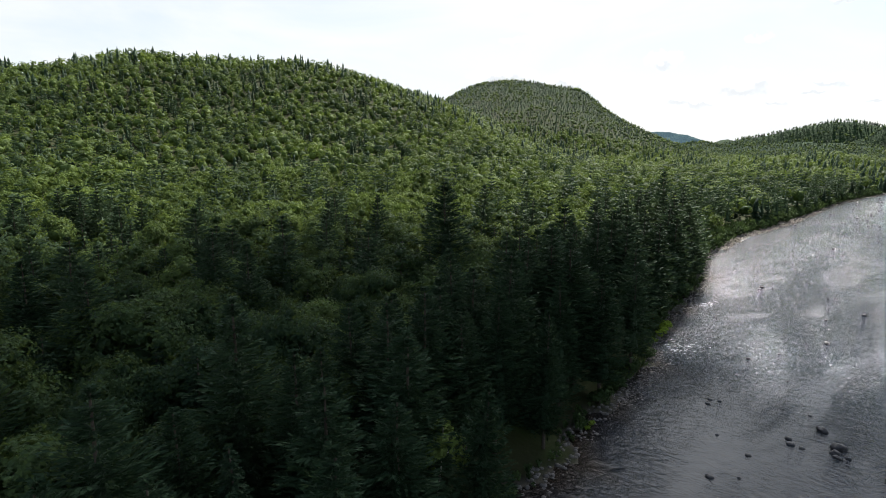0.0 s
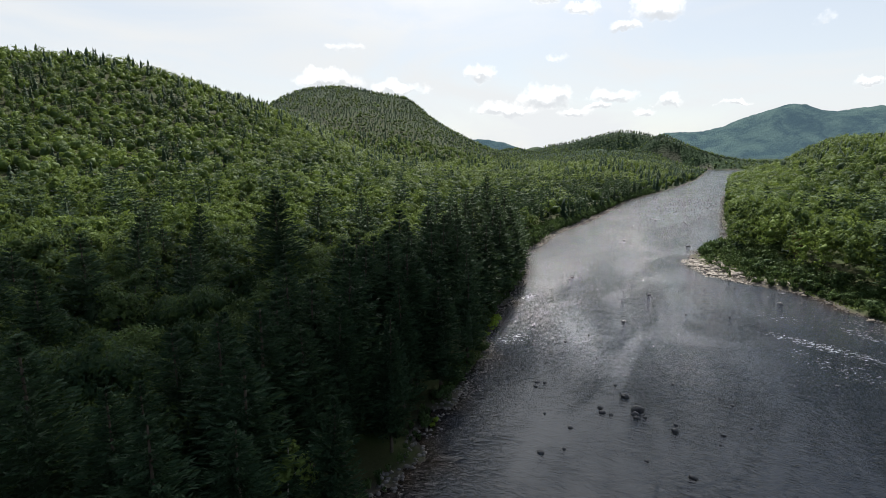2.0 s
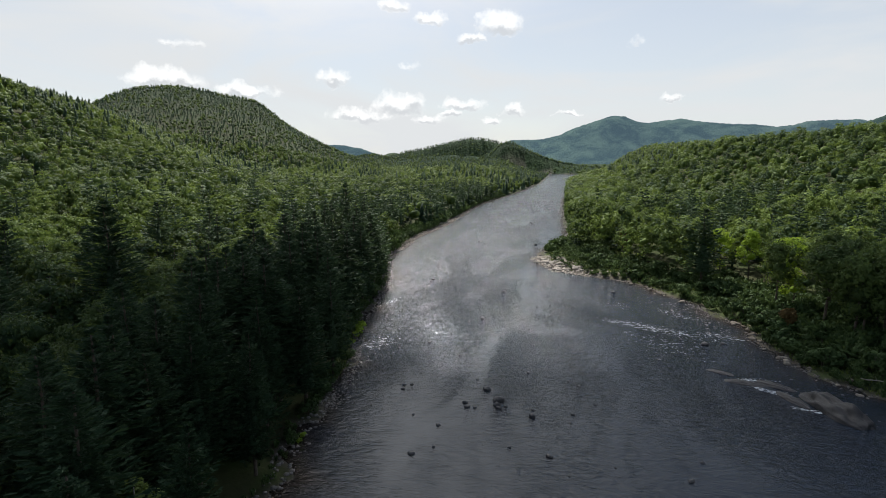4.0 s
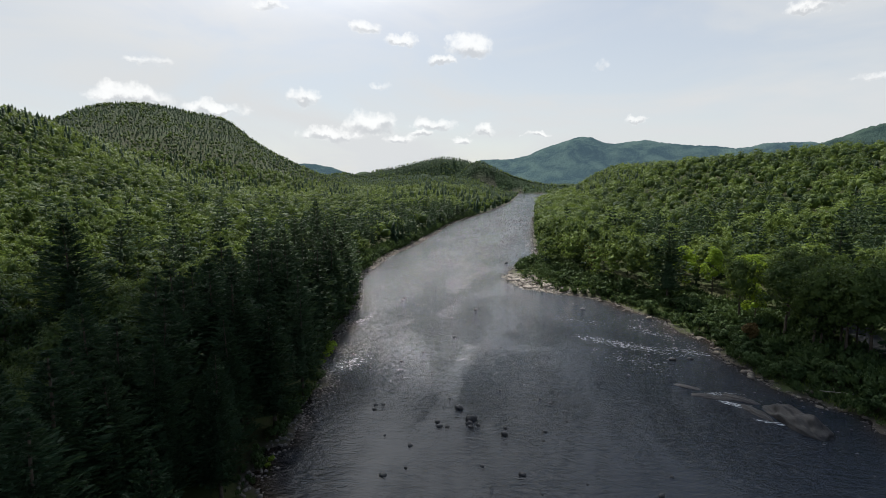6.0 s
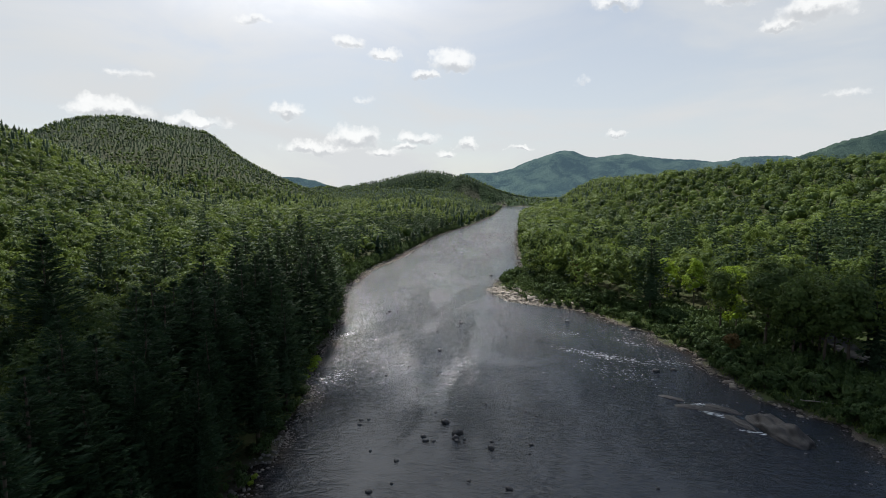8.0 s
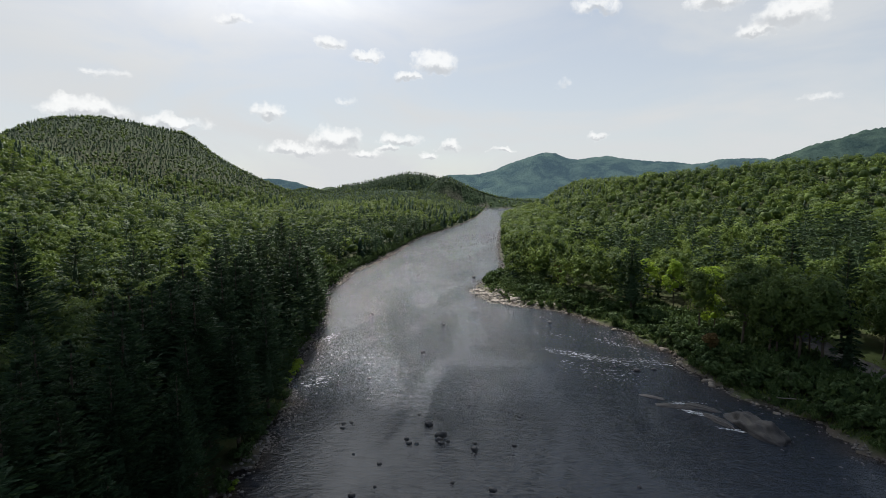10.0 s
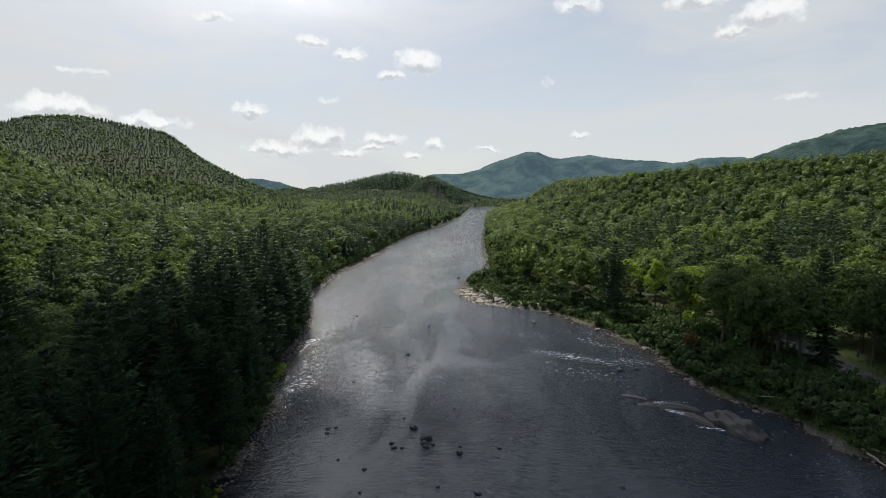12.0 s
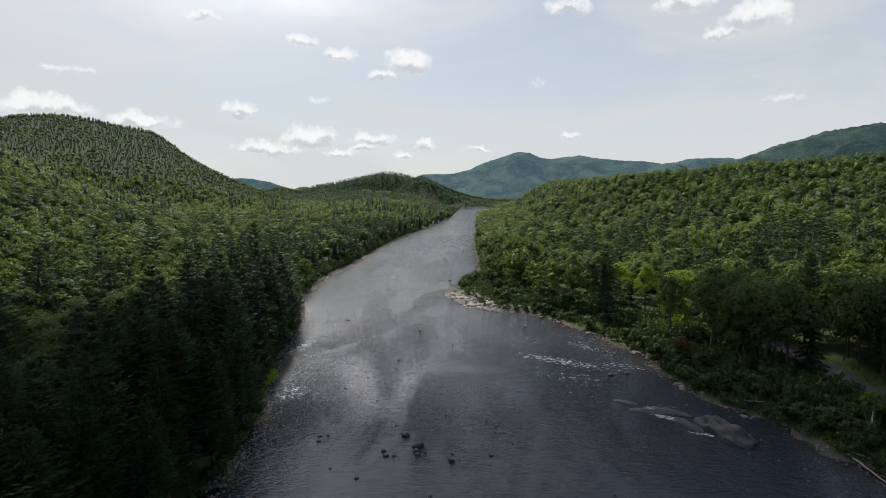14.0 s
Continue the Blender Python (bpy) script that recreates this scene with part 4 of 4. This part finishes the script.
shingle(-1, 76, 100, -3.5, 0.0, 380, 0.10, 0.3, ROCK, 58, "stones awash by the shaded bank")

shingle(-1, 50, 140, -62, -5.0, 420, 0.07, 0.19, WET, 63, "small dark stones just breaking the surface of the pool")
shingle(1, 70, 190, -14, 0.0, 260, 0.10, 0.32, WET, 64, "wet stones in the shallows below the east bank")
shingle(1, 240, 560, -58, -3.0, 330, 0.35, 0.95, WET, 59, "dark stones scattered through the upstream riffles")
shingle(-1, 90, 240, -34, -4.0, 70, 0.2, 0.42, ROCK, 60, "small dark stones scattered over the shallow river bed")


def bedrock(x, y, long, wide, high, turn, seed, label):
    """A smooth water-worn hump of bedrock, cracked and ledged, rising out of the river."""
    bm = bmesh.new()
    bmesh.ops.create_icosphere(bm, subdivisions=5, radius=1.0)
    off = Vector((seed, seed * 2.0, 0.0))
    for v in bm.verts:
        q = v.co.normalized()
        k = 1 + 0.24 * noise.noise(q * 1.2 + off) + 0.10 * noise.noise(q * 2.6 + off) + 0.03 * noise.noise(q * 7.0 + off)
        ledge = 0.10 * round(3 * noise.noise(q * 2.2 + off)) / 3
        v.co = Vector((q.x * long * k, q.y * wide * k, q.z * high * (1 + ledge + 0.45 * noise.noise(q * 1.8 + off) + 0.16 * noise.noise(q * 4.0 + off) + 0.06 * noise.noise(q * 10.0 + off))))
    for f in bm.faces:
        f.smooth = True
    me = bpy.data.meshes.new("bedrock_slab")
    bm.to_mesh(me)
    bm.free()
    me.materials.append(SLAB)
    ob = new("bedrock_slab", me)
    ob.matrix_world = pose(x, y, -high * 0.2, 0, 0, turn)
    tagged(ob, label, "rock", "bedrock by the east bank")


bedrock(97.6, 32.4, 7.0, 2.7, 2.3, 61, 3.3, "smooth grey hump of bedrock rising from the dark water")
bedrock(96.2, 38.2, 3.4, 1.2, 0.6, 66, 8.1, "low wet ledge of bedrock with water running over it")
bedrock(99.8, 42.6, 3.4, 1.2, 0.42, 100, 5.7, "low wet ledge of bedrock with water running over it")
bedrock(96.4, 46.5, 3.6, 1.2, 0.30, 120, 6.4, "low wet ledge of bedrock with water running over it")
bedrock(97.6, 51.5, 2.6, 0.9, 0.26, 104, 9.2, "low wet ledge of bedrock with water running over it")


# ---- shrubs and grass of the banks ----
def shrub_variants(mat, count):
    out = []
    for k in range(count):
        crown = maple_crown(RNG, 3.0, 1.7, 8, 32, 0.24, 0.05)
        sh = Shape()
        for a in range(5):
            t = RNG.uniform(0, 6.283)
            tube(sh, [(0, 0, -0.2), (math.cos(t) * 0.4, math.sin(t) * 0.4, 1.0), (math.cos(t) * 0.9, math.sin(t) * 0.9, 2.1)], [0.05, 0.035, 0.015], 4)
        out.append((sh.mesh("stem", [BARK]), crown.mesh("foliage", [mat], RNG.uniform(0.1, 0.8))))
    return out


SHRUBS = shrub_variants(SHRUB, 6)


def shrub(x, y, h, label="leafy green shrub growing on the stony bank", shapes=None):
    root = new("shrub")
    k = h / 3.0
    wide = RNG.uniform(0.9, 1.35)
    root.matrix_world = Matrix.LocRotScale((x, y, float(ground_height(np.array(x), np.array(y)))), Euler((0, 0, RNG.uniform(0, 6.28))), (k * wide, k * wide, k))
    shapes = shapes or SHRUBS
    stems, foliage = shapes[RNG.randint(len(shapes))]
    part("stem", stems, root)
    part("foliage", foliage, root)
    tagged(root, label, "shrub", "shrubs of the river banks")


def plant_shrubs():
    # yellow-green shrubs, their leaf colour lightened further to stand in for sunlight
    bright = shrub_variants(LIME, 2)
    for side, s0, s1, d0, d1, count, lo, hi, seed in ((1, 70, 190, 3, 15, 130, 1.6, 4.6, 61), (1, 140, 215, 12, 30, 60, 2.0, 4.6, 66), (1, 192, 225, 8, 40, 45, 1.0, 2.4, 62), (1, 222, 300, 3, 26, 60, 1.0, 3.0, 63),
                                                      (-1, 40, 235, 0.8, 3.5, 46, 1.2, 3.0, 64), (-1, 240, 305, 5, 11, 26, 1.0, 2.4, 65)):
        for x, y in zip(*bank_places(side, s0, s1, d0, d1, count, seed)):
            if not bool(road_strip(np.array(x), np.array(y))):
                shrub(x, y, RNG.uniform(lo, hi))
    for x, y, h in ((50.5, 113, 2.4), (49.0, 110.8, 2.0), (47.2, 108.6, 1.7), (52.0, 115.5, 1.6), (45.6, 106.6, 1.4), (22.5, 72.0, 1.0), (21.5, 70.8, 0.8)):
        shrub(x, y, h, "yellow-green shrub leaning over the water's edge, leaves lightened as if sunlit", bright)


plant_shrubs()


def brush(side, s0, s1, d0, d1, count, lo, hi, seed):
    """Knee-high to head-high willow and alder brush, grown into one thicket."""
    x, y = bank_places(side, s0, s1, d0, d1, count, seed)
    clear = ~road_strip(x, y)
    x, y = x[clear], y[clear]
    rng = np.random.RandomState(seed)
    c = maple_crown(rng, 1.6, 1.0, 5, 14, 0.18, 0.0, True)
    v, q, t = c.arrays()
    f = np.concatenate([q[:, :3], q[:, [0, 2, 3]], t])
    joined("brush", v, f, x, y, ground_height(x, y) - 0.05, rng.uniform(lo, hi, len(x)), SHRUB, "low thicket of green willow and alder brush", "brush", True, seed, 1.0,
           rng.uniform(0, 1, len(x)))


brush(1, 192, 300, 5, 38, 520, 0.5, 1.3, 81)
brush(1, 62, 192, 1.0, 15, 620, 0.5, 1.5, 82)
brush(1, 118, 300, 11, 30, 520, 0.9, 2.2, 86)
brush(1, 55, 165, 9, 26, 420, 1.4, 2.9, 85)
brush(-1, 240, 306, 3.5, 11, 200, 0.5, 1.3, 83)
brush(-1, 120, 620, 2.2, 9, 700, 1.2, 3.0, 87)
brush(1, 232, 620, 3.0, 9, 500, 1.2, 3.0, 88)
brush(-1, 40, 238, 0.6, 3.0, 200, 0.4, 1.0, 84)


def tufts(side, s0, s1, d0, d1, count, seed, lo=0.25, hi=0.6):
    x, y = bank_places(side, s0, s1, d0, d1, count, seed)
    blade = np.concatenate([np.array([(0.10, 0, 0), (0.35 * math.cos(t), 0.35 * math.sin(t), 1.0), (-0.10, 0.02, 0.0)]) @ np.array(
        [(math.cos(t * 2), math.sin(t * 2), 0), (-math.sin(t * 2), math.cos(t * 2), 0), (0, 0, 1)]) for t in (0.3, 1.4, 2.6, 3.9, 5.2)])
    f = np.arange(15).reshape(5, 3)
    rng = np.random.RandomState(seed)
    joined("grass", blade, f, x, y, ground_height(x, y) - 0.03, rng.uniform(lo, hi, len(x)) * 1.3, GRASS, "tall green grass and sedge on the bank", "grass", True, seed, 1.0,
           rng.uniform(0, 1, len(x)))


tufts(1, 60, 192, 1.8, 16, 3800, 71)
tufts(1, 190, 300, 4, 34, 5200, 72)
tufts(-1, 238, 305, 3, 11, 2200, 73)
tufts(-1, 85, 128, 1.0, 4.0, 500, 74)
tufts(1, 60, 165, 16, 42, 3000, 75)


# ---- road with its crash barrier ----
def make_road():
    s = np.arange(-290, 250, 4.0)
    c = road_n(s) + 0.6
    cols = []
    for off in (-3.2, -3.0, 0.0, 3.0, 3.2):
        x, y = from_valley(s, c + off)
        z = ground_height(*from_valley(s, c)) + (0.35 - 0.02 * abs(off) if abs(off) < 3.1 else -0.5)
        cols.append(np.stack([x, y, z], -1))
    v = np.stack(cols, 1)
    i, j = np.arange(len(s) - 1)[:, None] * 5, np.arange(4)[None]
    f = np.stack([i + j, i + j + 5, i + j + 6, i + j + 1], -1).reshape(-1, 4)[:, ::-1]
    structure(new("road", mesh_from("road", v.reshape(-1, 3), [f], [ASPHALT])), "narrow grey asphalt road along the wooded bank", "road")


make_road()


def crash_barrier():
    root = new("crash_barrier")
    s = np.arange(60, 128, 3.8)
    c = road_n(s) - 3.4
    x, y = from_valley(s, c)
    z = ground_height(x, y)
    root.matrix_world = pose(float(x[0]), float(y[0]), float(z[0]))
    back = root.matrix_world.inverted().translation
    prof = [(0.0, 0.38), (0.07, 0.44), (0.0, 0.53), (0.0, 0.57), (0.07, 0.66), (0.0, 0.72)]
    v = []
    for k in range(len(s)):
        for out, up in prof:
            q = from_valley(s[k], c[k] + out)
            v.append((q[0] + back.x, q[1] + back.y, z[k] + up + 0.35 + back.z))
    m = len(prof)
    i, j = np.arange(len(s) - 1)[:, None] * m, np.arange(m - 1)[None]
    f = np.stack([i + j, i + j + m, i + j + m + 1, i + j + 1], -1).reshape(-1, 4)
    rail = part("rail", mesh_from("rail", np.array(v), [f], [STEEL]), root)
    rail.modifiers.new("thickness", "SOLIDIFY").thickness = 0.012
    bm = bmesh.new()
    bmesh.ops.create_cube(bm, size=1.0, matrix=Matrix.Diagonal((0.14, 0.16, 1.5, 1)))
    bmesh.ops.bevel(bm, geom=bm.edges[:], offset=0.02, segments=1, affect="EDGES")
    post = bpy.data.meshes.new("post")
    bm.to_mesh(post)
    bm.free()
    post.materials.append(WOOD)
    for k in range(len(s)):
        q = from_valley(s[k], c[k] - 0.1)
        ob = part("post", post, root)
        ob.location = (q[0] + back.x, q[1] + back.y, float(z[k]) + 0.3 + back.z)
        ob.rotation_euler = (0, 0, radians(45))
    tagged(root, "galvanised steel crash barrier on posts beside the road", "guard rail")


crash_barrier()


# ---- driftwood, birches and single trees ----
def driftwood(x0, y0, z0, x1, y1, z1, thick, label="bleached driftwood log washed up on the bank"):
    sh = Shape()
    a, b = np.array((x0, y0, z0)), np.array((x1, y1, z1))
    k = np.linspace(0, 1, 8)[:, None]
    p = a + (b - a) * k + np.random.RandomState(int(abs(x0 * 10))).normal(0, 0.06, (8, 3))
    tube(sh, p, thick * (1 - 0.55 * k[:, 0]), 7)
    tube(sh, [p[3], p[3] + np.array((0.5, 0.4, 0.5))], [thick * 0.4, thick * 0.15], 5)
    tagged(new("driftwood", sh.mesh("driftwood", [WOOD], None, False)), label, "driftwood", "driftwood on the bank")


driftwood(102.5, 15.5, 0.7, 96.5, 9.5, 0.05, 0.2)
driftwood(103.5, 15.2, 0.9, 102.0, 8.0, 0.5, 0.16)
driftwood(112.0, 34.0, 1.6, 114.5, 29.5, 1.8, 0.12)
driftwood(140.0, 139.5, 0.5, 145.0, 134.0, 0.6, 0.16)


def birch(x, y, h, lean):
    root = new("birch")
    root.matrix_world = Matrix.LocRotScale((x, y, float(ground_height(np.array(x), np.array(y)))), Euler((lean, lean * 0.5, RNG.uniform(0, 6.28))), None)
    part("trunk", trunk_mesh(RNG, "trunk", h, 0.13, BIRCH, 3, 1.2), root)
    crown = maple_crown(RNG, h, h * 0.2, 9, 55, 0.24, 0.62)
    part("crown", crown.mesh("crown", [MAPLE], 0.6), root)
    tagged(root, "slender birch with a pale trunk and thin crown", "birch tree", "birches by the water")


for x, y, h, lean in ((107.5, 13.5, 9, 0.03), (-0.5, 46, 14, 0.05)):
    birch(x, y, h, lean)


def special_tree(name, mat, x, y, h, r, label, category, crown_low=0.2):
    root = new(name)
    root.matrix_world = pose(x, y, float(ground_height(np.array(x), np.array(y))), 0, 0, RNG.uniform(0, 360))
    part("trunk", trunk_mesh(RNG, "trunk", h * 0.85, 0.22, BARK, 4), root)
    part("crown", maple_crown(RNG, h, r, 19, 80, 0.25, crown_low).mesh("crown", [mat], 0.5), root)
    tagged(root, label, category, category + "s of the valley woods")


for x, y, h, r in LIMES:
    special_tree("maple", LIME, x, y, h, r, "bright lime green maple standing out of the bank woods", "maple tree", 0.06)
special_tree("hardwood", RUST, 170, 132, 13, 2.6, "reddish brown dying tree among green ones", "dying tree")
special_tree("sumac", RUST, 129, 54, 6, 1.8, "small rusty orange tree above the bank", "dying tree")
